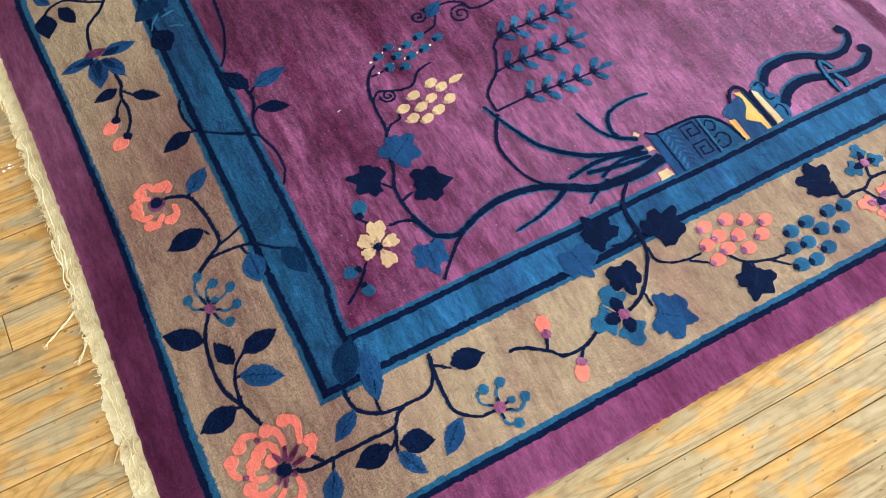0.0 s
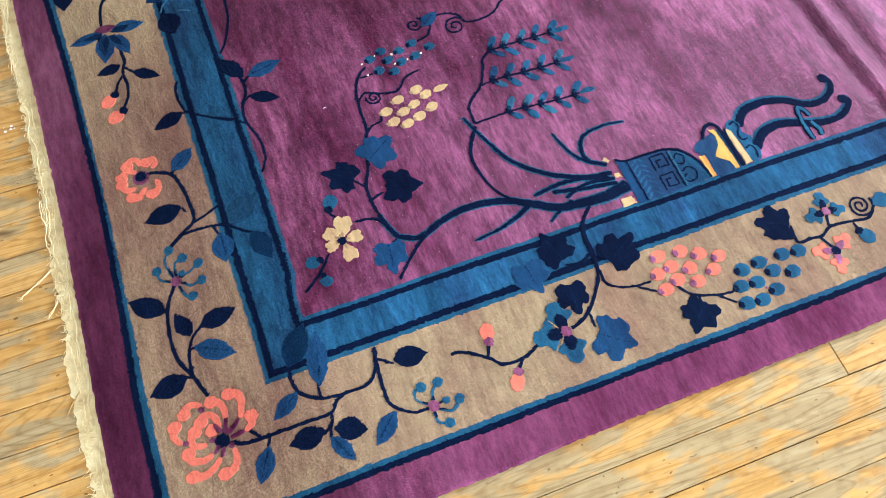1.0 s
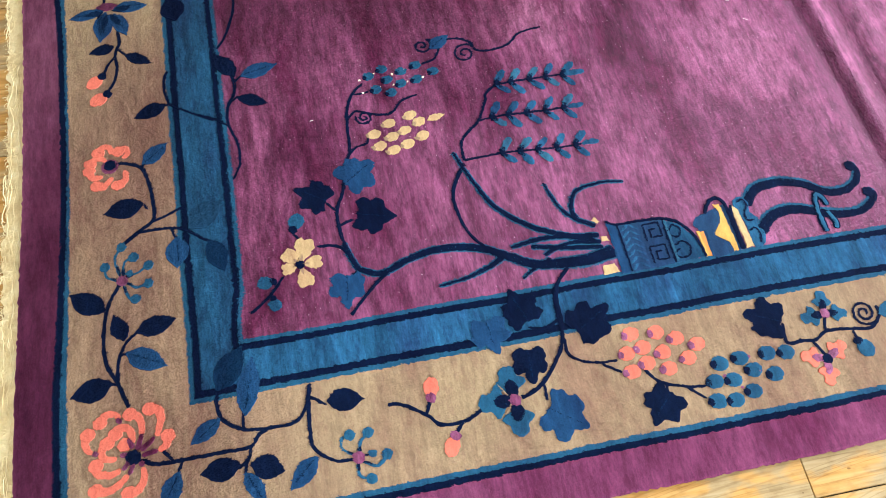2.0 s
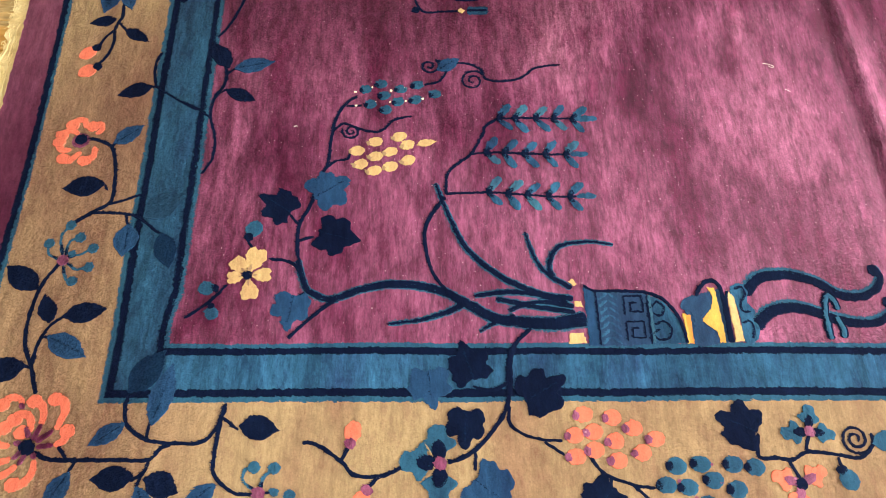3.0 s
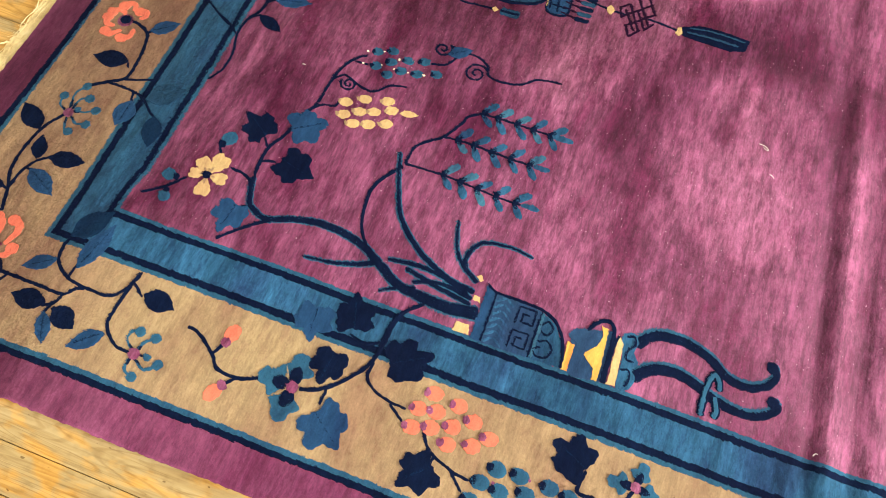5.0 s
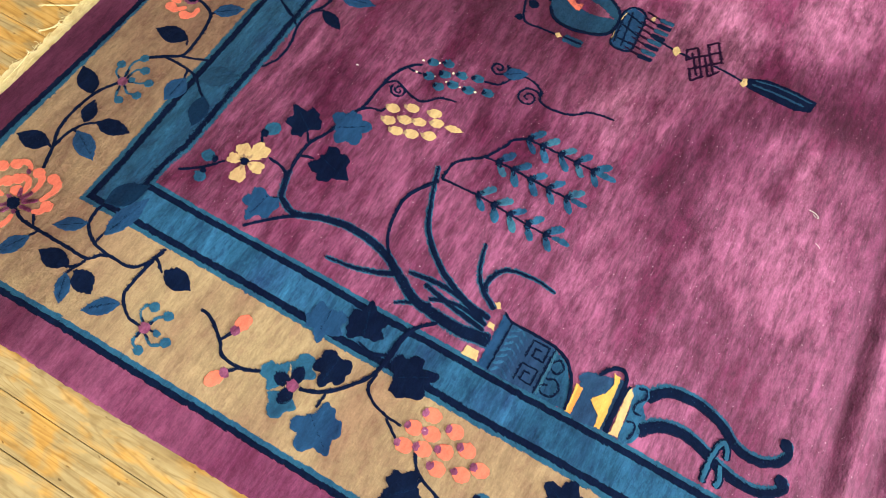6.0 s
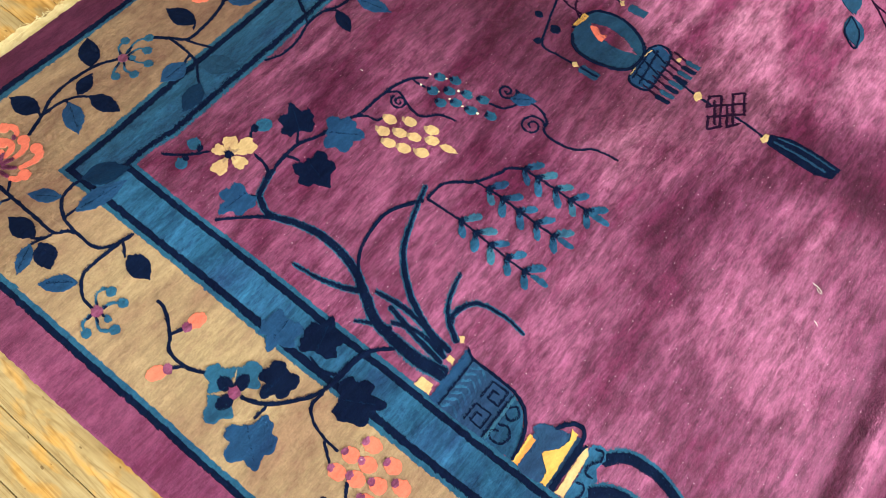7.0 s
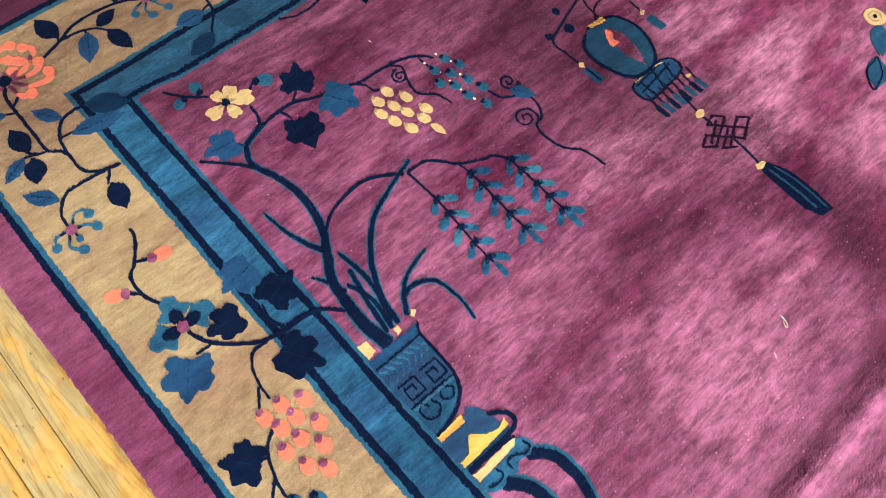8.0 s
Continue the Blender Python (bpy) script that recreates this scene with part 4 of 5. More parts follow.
berry("teal", "navy", (0.867, -0.294), (0.850, -0.294), 0.033)
berry("teal", "navy", (0.902, -0.298), (0.885, -0.298), 0.033)
berry("plum", "plum", (0.958, -0.222), (0.950, -0.224), 0.006)
berry("plum", "plum", (0.972, -0.253), (0.963, -0.255), 0.006)
berry("plum", "plum", (0.898, -0.250), (0.890, -0.252), 0.006)
berry("plum", "plum", (0.924, -0.277), (0.916, -0.278), 0.006)
ivy("navy", (1.027, -0.155), (0.978, -0.134), 1.1)
stroke("navy", 0.008, 0.008, [(1.051, -0.169), (1.046, -0.209), (1.079, -0.211), (1.103, -0.215), (1.134, -0.201), (1.182, -0.206), (1.224, -0.212), (1.252, -0.192), (1.255, -0.169)])
spiral("navy", (1.225, -0.179), (1.250, -0.191), 2.1, 0.0065, -1)
blossom("coral", "plum", "navy", (1.111, -0.256), [(1.060, -0.239), (1.158, -0.229), (1.096, -0.308)], 1.35)
stroke("navy", 0.008, 0.007, [(1.096, -0.216), (1.111, -0.247)])
blossom("teal", "navy", "plum", (1.144, -0.165), [(1.153, -0.116), (1.091, -0.169), (1.191, -0.172)], 1.35)
stroke("navy", 0.008, 0.007, [(1.143, -0.172), (1.130, -0.198)])
bud("teal", "navy", (1.184, -0.227), (1.206, -0.266), 0.75)
stroke("navy", 0.006, 0.006, [(1.186, -0.210), (1.189, -0.236)])
leaf("teal", (1.302, -0.178), (1.249, -0.185), 0.8)
stroke("navy", 0.007, 0.007, [(1.282, -0.175), (1.311, -0.179), (1.354, -0.196)])
stroke("navy", 0.007, 0.007, [(1.305, -0.175), (1.329, -0.182), (1.360, -0.205), (1.409, -0.212), (1.471, -0.197)])

# field: branch with leaves, berries and blossom
stroke("navy", 0.036, 0.026, [(0.766, 0.048), (0.708, 0.038), (0.644, 0.040)], halo=0.004, name="trunk")
stroke("navy", 0.026, 0.012, [(0.676, 0.039), (0.600, 0.047), (0.550, 0.074), (0.499, 0.102), (0.443, 0.115), (0.389, 0.116), (0.336, 0.104), (0.289, 0.087), (0.249, 0.101), (0.234, 0.125), (0.222, 0.167)], halo=0.0025, name="branch")
stroke("navy", 0.008, 0.007, [(0.223, 0.161), (0.217, 0.210), (0.220, 0.247), (0.240, 0.294), (0.250, 0.347), (0.267, 0.383), (0.272, 0.448), (0.280, 0.500), (0.300, 0.536), (0.320, 0.553)])
stroke("navy", 0.009, 0.006, [(0.300, 0.090), (0.257, 0.055), (0.229, 0.027), (0.214, 0.010)])
stroke("navy", 0.006, 0.005, [(0.266, 0.376), (0.284, 0.391), (0.307, 0.397), (0.311, 0.415)])
stroke("navy", 0.006, 0.006, [(0.272, 0.460), (0.295, 0.483), (0.333, 0.469), (0.370, 0.464), (0.402, 0.494), (0.438, 0.504)])
spiral("navy", (0.312, 0.464), (0.294, 0.471), 1.7, 0.005, 1)
stroke("navy", 0.008, 0.006, [(0.225, 0.146), (0.206, 0.164), (0.168, 0.170)])
stroke("navy", 0.006, 0.006, [(0.217, 0.208), (0.249, 0.218)])
stroke("navy", 0.005, 0.005, [(0.299, 0.528), (0.332, 0.530)])
blossom("cream", "tan", "navy", (0.129, 0.135), [(0.099, 0.171), (0.147, 0.193), (0.173, 0.138), (0.138, 0.085), (0.090, 0.129)], 1.22)
stroke("navy", 0.007, 0.006, [(0.092, 0.116), (0.059, 0.078), (0.021, 0.049)])
bud("teal", "navy", (0.076, 0.109), (0.039, 0.109), 0.75)
bud("teal", "navy", (0.067, 0.077), (0.072, 0.046), 0.8)
bud("teal", "navy", (0.121, 0.211), (0.141, 0.251), 0.7)
stroke("navy", 0.006, 0.006, [(0.143, 0.183), (0.125, 0.204), (0.123, 0.219)])
ivy("navy", (0.182, 0.284), (0.141, 0.312), 1)
ivy("navy", (0.285, 0.222), (0.338, 0.207), 1)
ivy("blue", (0.268, 0.321), (0.315, 0.352), 1)
ivy("blue", (0.215, 0.074), (0.208, 0.027), 1)
stroke("navy", 0.006, 0.006, [(0.216, 0.245), (0.199, 0.267)])
stroke("navy", 0.006, 0.006, [(0.249, 0.102), (0.228, 0.096)])
for x, y in [(0.324, 0.416), (0.361, 0.438), (0.411, 0.452), (0.428, 0.432), (0.363, 0.403), (0.393, 0.414), (0.333, 0.384), (0.360, 0.369), (0.393, 0.379), (0.429, 0.394)]:
    berry("cream", "cream", (x, y), (x - 0.014, y - 0.005 - 0.02 * (x - 0.38)), 0.0255)
leaf("cream", (0.446, 0.433), (0.490, 0.441), 0.46)
berry("teal", "navy", (0.338, 0.572), (0.322, 0.567), 0.025)
berry("teal", "navy", (0.370, 0.586), (0.353, 0.581), 0.025)
berry("teal", "navy", (0.377, 0.556), (0.361, 0.551), 0.025)
berry("teal", "navy", (0.412, 0.573), (0.396, 0.568), 0.025)
berry("teal", "navy", (0.448, 0.584), (0.431, 0.579), 0.025)
berry("teal", "navy", (0.349, 0.533), (0.333, 0.529), 0.025)
berry("teal", "navy", (0.381, 0.519), (0.365, 0.514), 0.025)
berry("teal", "navy", (0.407, 0.540), (0.391, 0.535), 0.025)
berry("teal", "navy", (0.443, 0.545), (0.427, 0.540), 0.025)
berry("teal", "navy", (0.485, 0.561), (0.468, 0.556), 0.025)
berry("ivory", "ivory", (0.317, 0.565), (0.312, 0.563), 0.005)
berry("ivory", "ivory", (0.352, 0.578), (0.348, 0.576), 0.005)
berry("ivory", "ivory", (0.393, 0.569), (0.388, 0.567), 0.005)
berry("ivory", "ivory", (0.423, 0.577), (0.418, 0.575), 0.005)
berry("ivory", "ivory", (0.319, 0.530), (0.314, 0.528), 0.005)
berry("ivory", "ivory", (0.360, 0.539), (0.355, 0.537), 0.005)
berry("ivory", "ivory", (0.391, 0.540), (0.387, 0.538), 0.005)
berry("ivory", "ivory", (0.424, 0.542), (0.419, 0.540), 0.005)
berry("ivory", "ivory", (0.461, 0.549), (0.457, 0.547), 0.005)
stroke("navy", 0.006, 0.006, [(0.464, 0.586), (0.498, 0.597), (0.513, 0.629)])
leaf("blue", (0.492, 0.624), (0.540, 0.662), 0.62)
stroke("navy", 0.006, 0.006, [(0.505, 0.647), (0.488, 0.655)])
spiral("navy", (0.475, 0.637), (0.488, 0.655), 1.6, 0.0055, -1)
stroke("navy", 0.006, 0.006, [(0.524, 0.646), (0.562, 0.644), (0.588, 0.628), (0.597, 0.604), (0.633, 0.598), (0.676, 0.609), (0.707, 0.635), (0.761, 0.645)])
spiral("navy", (0.569, 0.599), (0.591, 0.616), 1.7, 0.0055, 1)

# field: drooping fern
stroke("navy", 0.007, 0.006, [(0.507, 0.316), (0.513, 0.367), (0.559, 0.411), (0.586, 0.460), (0.592, 0.481), (0.620, 0.500)])
stroke("navy", 0.009, 0.007, [(0.505, 0.308), (0.468, 0.249), (0.466, 0.191), (0.485, 0.131), (0.528, 0.081)])
fern([(0.507, 0.316), (0.594, 0.320), (0.664, 0.315), (0.733, 0.311), (0.770, 0.312)], (0.811, 0.313), 0.333333)
fern([(0.559, 0.411), (0.600, 0.415), (0.672, 0.413), (0.737, 0.411), (0.766, 0.412)], (0.804, 0.414), 0.16)
fern([(0.617, 0.500), (0.680, 0.502), (0.753, 0.502), (0.783, 0.501)], (0.831, 0.503), 0.03)

# field: blades growing from the vase
stroke("navy", 0.006, 0.018, [(0.486, 0.341), (0.512, 0.266), (0.546, 0.193), (0.606, 0.137), (0.673, 0.101), (0.733, 0.083)], halo=0.003, name="blade")
stroke("navy", 0.005, 0.013, [(0.662, 0.229), (0.675, 0.180), (0.699, 0.140), (0.743, 0.111)], halo=0.003, name="blade")
stroke("navy", 0.005, 0.012, [(0.833, 0.203), (0.781, 0.209), (0.725, 0.198), (0.704, 0.158), (0.712, 0.132)], halo=0.003, name="blade")
stroke("navy", 0.005, 0.014, [(0.395, 0.037), (0.451, 0.044), (0.508, 0.062), (0.539, 0.079)], halo=0.003, name="blade")
stroke("navy", 0.013, 0.01, [(0.744, 0.088), (0.673, 0.098), (0.619, 0.102), (0.557, 0.094)], halo=0.003, name="blade")
stroke("navy", 0.012, 0.008, [(0.744, 0.073), (0.674, 0.081), (0.621, 0.064)], halo=0.003, name="blade")
stroke("navy", 0.005, 0.012, [(0.565, 0.022), (0.590, 0.038), (0.632, 0.054)], halo=0.003, name="blade")
stroke("navy", 0.012, 0.012, [(0.745, 0.061), (0.674, 0.072), (0.598, 0.088)], halo=0.003, name="blade")
piece("ivory_patch", "cream", [(0.731, 0.020), (0.757, 0.021), (0.763, 0.000), (0.729, -0.001)], 0, 1.6)
piece("ivory_patch", "cream", [(0.747, 0.085), (0.759, 0.085), (0.762, 0.071), (0.745, 0.073)], 0, 1.6)
piece("ivory_patch", "cream", [(0.738, 0.124), (0.745, 0.131), (0.755, 0.119), (0.747, 0.113)], 0, 1.6)

# field: reclining vase
motif("vase", "blue patterned vase lying on its side")
piece("vase_base", "slate", [(0.766, 0.114), (0.785, 0.104), (0.832, 0.102), (0.883, 0.100), (0.917, 0.083), (0.940, 0.048), (0.949, -0.000), (0.831, -0.005), (0.768, -0.004)], 0, 0.8)
piece("vase_rim", "blue", [(0.765, 0.116), (0.785, 0.106), (0.789, -0.006), (0.767, -0.005)], 0, 1.6)
piece("vase_panel", "slate", [(0.788, 0.103), (0.832, 0.102), (0.832, -0.005), (0.789, -0.006)], 0, 1.6)
piece("vase_panel", "slate", [(0.832, 0.102), (0.883, 0.100), (0.882, -0.003), (0.832, -0.005)], 0, 1.6)
piece("vase_panel", "band", [(0.883, 0.100), (0.917, 0.083), (0.940, 0.048), (0.950, -0.001), (0.882, -0.003)], 0, 1.6)
for k in range(7):  # herringbone trellis
    y = -0.002 + 0.0148 * k
    stroke("band", 0.0056, 0.0056, [(0.7925, y), (0.808, y + 0.013)], name="lattice")
    stroke("band", 0.0056, 0.0056, [(0.812, y + 0.013), (0.828, y)], name="lattice")
stroke("navy", 0.0045, 0.0045, [(0.840, 0.055), (0.840, 0.093), (0.875, 0.094), (0.875, 0.062), (0.851, 0.062), (0.851, 0.080), (0.864, 0.080)], name="key_fret")
stroke("navy", 0.0045, 0.0045, [(0.840, 0.004), (0.840, 0.041), (0.874, 0.042), (0.874, 0.010), (0.851, 0.011), (0.851, 0.029), (0.863, 0.029)], name="key_fret")
stroke("navy", 0.005, 0.005, [(0.890, 0.069), (0.903, 0.082), (0.916, 0.069), (0.907, 0.053), (0.894, 0.058)], name="scroll")
stroke("navy", 0.005, 0.005, [(0.896, 0.035), (0.911, 0.042), (0.925, 0.029), (0.918, 0.009), (0.897, 0.007), (0.891, 0.018), (0.902, 0.027)], name="scroll")
stroke("navy", 0.007, 0.007, [(0.766, 0.116), (0.785, 0.105), (0.832, 0.104), (0.883, 0.102), (0.917, 0.086), (0.941, 0.051), (0.951, -0.000)], name="outline")
stroke("navy", 0.005, 0.005, [(0.885, 0.098), (0.884, -0.002)], name="outline")
stroke("navy", 0.004, 0.004, [(0.787, 0.104), (0.789, -0.004)], name="outline")
stroke("pale", 0.005, 0.005, [(0.890, 0.096), (0.890, 0.000)], name="outline")
piece("gold_band", "orange", [(0.948, 0.059), (0.965, 0.056), (0.964, -0.001), (0.951, -0.001)], 0, 1.6)
piece("gold_band", "gold", [(0.948, 0.059), (0.955, 0.059), (0.956, -0.001), (0.951, -0.001)], 0, 2.2)
motif()

# field: stand with cloud scrolls and curling legs
motif("altar_stand", "blue cloud-scroll stand with gold bands and curling legs")
piece("cloud", "slate", [(0.951, 0.080), (0.977, 0.096), (1.035, 0.113), (1.036, 0.001), (0.964, -0.005)], 0, 0.9)
piece("cloud", "slate", [(0.948, 0.069), (0.955, 0.087), (0.977, 0.096), (1.004, 0.093), (1.011, 0.075), (0.988, 0.046), (0.992, 0.021), (1.013, 0.012), (1.012, -0.001), (0.966, -0.003), (0.968, 0.053)], 1, 1.6)
piece("gold_panel", "gold", [(1.003, 0.113), (1.019, 0.112), (1.023, 0.058), (1.024, -0.000), (1.012, -0.001), (1.010, 0.021), (0.983, 0.043), (0.993, 0.056), (1.005, 0.071), (1.011, 0.092)], 0, 2.2)
stroke("navy", 0.009, 0.009, [(0.980, 0.094), (0.993, 0.115), (1.011, 0.126), (1.029, 0.114), (1.032, 0.059), (1.032, 0.001)], name="outline")
piece("cream_band", "cream", [(1.040, 0.108), (1.054, 0.093), (1.059, 0.004), (1.041, 0.001)], 0, 2.2)
stroke("navy", 0.006, 0.006, [(1.043, 0.104), (1.037, 0.083), (1.037, 0.001)], name="outline")
piece("cloud", "band", [(1.047, 0.106), (1.068, 0.120), (1.082, 0.105), (1.079, 0.081), (1.090, 0.065), (1.084, 0.047), (1.093, 0.031), (1.084, 0.004), (1.060, 0.002), (1.057, 0.062)], 1, 1.6)
stroke("navy", 0.005, 0.005, [(1.056, 0.108), (1.072, 0.112), (1.075, 0.096), (1.065, 0.080), (1.066, 0.062), (1.081, 0.062)], name="outline")
stroke("navy", 0.005, 0.005, [(1.062, 0.039), (1.075, 0.043), (1.081, 0.027), (1.075, 0.009)], name="outline")
stroke("navy", 0.026, 0.017, [(1.077, 0.098), (1.110, 0.131), (1.166, 0.138), (1.219, 0.124), (1.260, 0.098), (1.303, 0.093), (1.338, 0.110), (1.351, 0.139), (1.342, 0.152)], upper=0.006, name="leg")
stroke("navy", 0.028, 0.017, [(1.086, 0.030), (1.115, 0.058), (1.159, 0.071), (1.202, 0.063), (1.243, 0.047), (1.295, 0.038), (1.333, 0.045), (1.364, 0.070), (1.355, 0.083)], upper=0.006, name="leg")
disc("scroll_end", "navy", (1.340, 0.149), 0.0125, 1.7)
disc("scroll_end", "navy", (1.353, 0.081), 0.0125, 1.7)
for points in ([(1.225, 0.007), (1.225, 0.049), (1.229, 0.078), (1.237, 0.096), (1.247, 0.083), (1.251, 0.066)], [(1.245, 0.052), (1.252, 0.029), (1.251, 0.010)]):
    stroke("navy", 0.018, 0.018, points, name="ring_edge", lift=1.2)
    stroke("teal", 0.0095, 0.0095, points, name="ring")
motif()

# field: hanging lantern and tassels
motif("lantern", "teal hanging lantern with knot and long navy tassel")
piece("lantern_body", "tealdark", [(0.494, 0.865), (0.486, 0.919), (0.506, 0.961), (0.567, 0.975), (0.631, 0.950), (0.655, 0.911), (0.643, 0.857), (0.576, 0.830), (0.522, 0.835)], 1, 1.6)
stroke("navy", 0.009, 0.009, [(0.486, 0.880), (0.485, 0.920), (0.506, 0.961), (0.567, 0.975), (0.631, 0.950), (0.655, 0.911), (0.643, 0.857), (0.576, 0.830), (0.522, 0.835), (0.494, 0.865)], name="outline")
leaf("plum", (0.510, 0.918), (0.643, 0.911), 0.34)
piece("flame", "coral", [(0.513, 0.909), (0.531, 0.918), (0.547, 0.906), (0.560, 0.913), (0.561, 0.890), (0.546, 0.888)], 1, 2.6)
piece("gold_cap", "gold", [(0.479, 0.882), (0.482, 0.934), (0.498, 0.932), (0.491, 0.888)], 0, 2.6)
stroke("navy", 0.003, 0.003, [(0.479, 0.900), (0.497, 0.898)], name="outline")
stroke("navy", 0.003, 0.003, [(0.481, 0.917), (0.498, 0.914)], name="outline")
piece("skirt", "blue", [(0.655, 0.892), (0.654, 0.942), (0.671, 0.969), (0.704, 0.958), (0.713, 0.888), (0.712, 0.842), (0.677, 0.833), (0.659, 0.848)], 0, 1.6)
stroke("navy", 0.005, 0.005, [(0.661, 0.844), (0.655, 0.892), (0.654, 0.942), (0.671, 0.969), (0.704, 0.958), (0.713, 0.888), (0.712, 0.842), (0.677, 0.833), (0.661, 0.844)], name="outline")
stroke("navy", 0.005, 0.005, [(0.664, 0.863), (0.710, 0.861)], name="lattice")
stroke("navy", 0.005, 0.005, [(0.657, 0.908), (0.711, 0.892)], name="lattice")
stroke("navy", 0.005, 0.005, [(0.658, 0.945), (0.707, 0.930)], name="lattice")
stroke("navy", 0.005, 0.005, [(0.673, 0.954), (0.689, 0.843)], name="lattice")
stroke("navy", 0.005, 0.005, [(0.660, 0.932), (0.669, 0.846)], name="lattice")
stroke("navy", 0.0135, 0.0125, [(0.734, 0.841), (0.769, 0.843)], name="fringe_strand")
stroke("wine", 0.004, 0.004, [(0.698, 0.847), (0.734, 0.841)], name="cord")
stroke("tealdark", 0.0135, 0.0125, [(0.735, 0.859), (0.770, 0.860)], name="fringe_strand")
stroke("wine", 0.004, 0.004, [(0.699, 0.865), (0.735, 0.859)], name="cord")
stroke("navy", 0.0135, 0.0125, [(0.736, 0.877), (0.770, 0.878)], name="fringe_strand")
stroke("wine", 0.004, 0.004, [(0.699, 0.883), (0.736, 0.877)], name="cord")
stroke("tealdark", 0.0135, 0.0125, [(0.736, 0.895), (0.771, 0.896)], name="fringe_strand")
stroke("wine", 0.004, 0.004, [(0.700, 0.901), (0.736, 0.895)], name="cord")
stroke("navy", 0.0135, 0.0125, [(0.737, 0.913), (0.772, 0.914)], name="fringe_strand")
stroke("wine", 0.004, 0.004, [(0.700, 0.919), (0.737, 0.913)], name="cord")
stroke("tealdark", 0.0135, 0.0125, [(0.738, 0.931), (0.773, 0.932)], name="fringe_strand")
stroke("wine", 0.004, 0.004, [(0.701, 0.937), (0.738, 0.931)], name="cord")
stroke("navy", 0.0135, 0.0125, [(0.738, 0.949), (0.773, 0.950)], name="fringe_strand")
stroke("wine", 0.004, 0.004, [(0.701, 0.955), (0.738, 0.949)], name="cord")
stroke("tealdark", 0.0135, 0.0125, [(0.739, 0.967), (0.774, 0.968)], name="fringe_strand")
stroke("wine", 0.004, 0.004, [(0.702, 0.974), (0.739, 0.967)], name="cord")
stroke("cream", 0.004, 0.003, [(0.661, 0.852), (0.658, 0.878)], name="cord")
stroke("cream", 0.004, 0.003, [(0.657, 0.915), (0.662, 0.945)], name="cord")
stroke("navy", 0.006, 0.006, [(0.746, 0.908), (0.809, 0.900), (0.849, 0.899)])
piece("gold_bead", "cream", [(0.798, 0.899), (0.805, 0.915), (0.818, 0.904), (0.811, 0.886)], 1, 1.6)
piece("gold_bead", "cream", [(0.728, 0.975), (0.718, 0.958), (0.727, 0.953)], 1, 1.6)
stroke("wine", 0.0065, 0.0065, [(0.827, 0.915), (0.848, 0.937)], name="knot_loop")
stroke("wine", 0.0065, 0.0065, [(0.864, 0.955), (0.886, 0.977)], name="knot_loop")
stroke("wine", 0.0065, 0.0065, [(0.835, 0.888), (0.900, 0.953)], name="knot_loop")
stroke("wine", 0.0065, 0.0065, [(0.851, 0.865), (0.913, 0.926)], name="knot_loop")
stroke("wine", 0.0065, 0.0065, [(0.867, 0.838), (0.890, 0.867)], name="knot_loop")
stroke("wine", 0.0065, 0.0065, [(0.897, 0.869), (0.916, 0.897)], name="knot_loop")
stroke("wine", 0.0065, 0.0065, [(0.827, 0.920), (0.839, 0.886)], name="knot_loop")
stroke("wine", 0.0065, 0.0065, [(0.848, 0.937), (0.887, 0.860)], name="knot_loop")
stroke("wine", 0.0065, 0.0065, [(0.865, 0.958), (0.908, 0.882)], name="knot_loop")
stroke("wine", 0.0065, 0.0065, [(0.884, 0.978), (0.914, 0.922)], name="knot_loop")
stroke("wine", 0.0065, 0.0065, [(0.852, 0.869), (0.869, 0.837)], name="knot_loop")
stroke("wine", 0.0065, 0.0065, [(0.870, 0.924), (0.899, 0.871)], name="knot_loop")
stroke("wine", 0.0065, 0.0065, [(0.842, 0.916), (0.875, 0.858)], name="knot_loop")
stroke("navy", 0.006, 0.006, [(0.899, 0.907), (0.943, 0.904), (0.979, 0.900)])
piece("gold_bead", "cream", [(0.971, 0.891), (0.972, 0.911), (0.983, 0.914), (0.987, 0.895), (0.980, 0.885)], 0, 1.6)
piece("tassel", "navy", [(0.982, 0.915), (1.024, 0.936), (1.085, 0.938), (1.145, 0.934), (1.140, 0.901), (1.104, 0.886), (1.043, 0.886), (0.986, 0.890)], 0, 1.6)
stroke("tealdark", 0.006, 0.006, [(0.997, 0.903), (1.053, 0.907), (1.121, 0.907)], name="tassel_strand")
stroke("tealdark", 0.005, 0.005, [(0.999, 0.917), (1.056, 0.927), (1.133, 0.924)], name="tassel_strand")
stroke("navy", 0.006, 0.006, [(0.382, 0.958), (0.409, 0.925), (0.433, 0.856), (0.461, 0.794), (0.508, 0.793), (0.547, 0.795)])
piece("gold_bead", "cream", [(0.540, 0.794), (0.546, 0.806), (0.557, 0.797), (0.550, 0.786)], 0, 1.6)
stroke("tealdark", 0.027, 0.027, [(0.562, 0.796), (0.609, 0.798)], name="tassel")
stroke("navy", 0.007, 0.007, [(0.562, 0.796), (0.607, 0.798)], name="tassel_strand")
leaf("navy", (0.455, 0.802), (0.435, 0.790), 0.9)
leaf("navy", (0.472, 0.846), (0.441, 0.854), 0.9)
leaf("navy", (0.415, 0.863), (0.390, 0.860), 0.9)
stroke("navy", 0.006, 0.006, [(0.492, 1.019), (0.533, 1.018)])
piece("gold_bead", "cream", [(0.525, 1.020), (0.535, 1.026), (0.543, 1.015), (0.536, 1.007)], 0, 1.6)
stroke("tealdark", 0.027, 0.027, [(0.552, 1.018), (0.598, 1.022)], name="tassel")
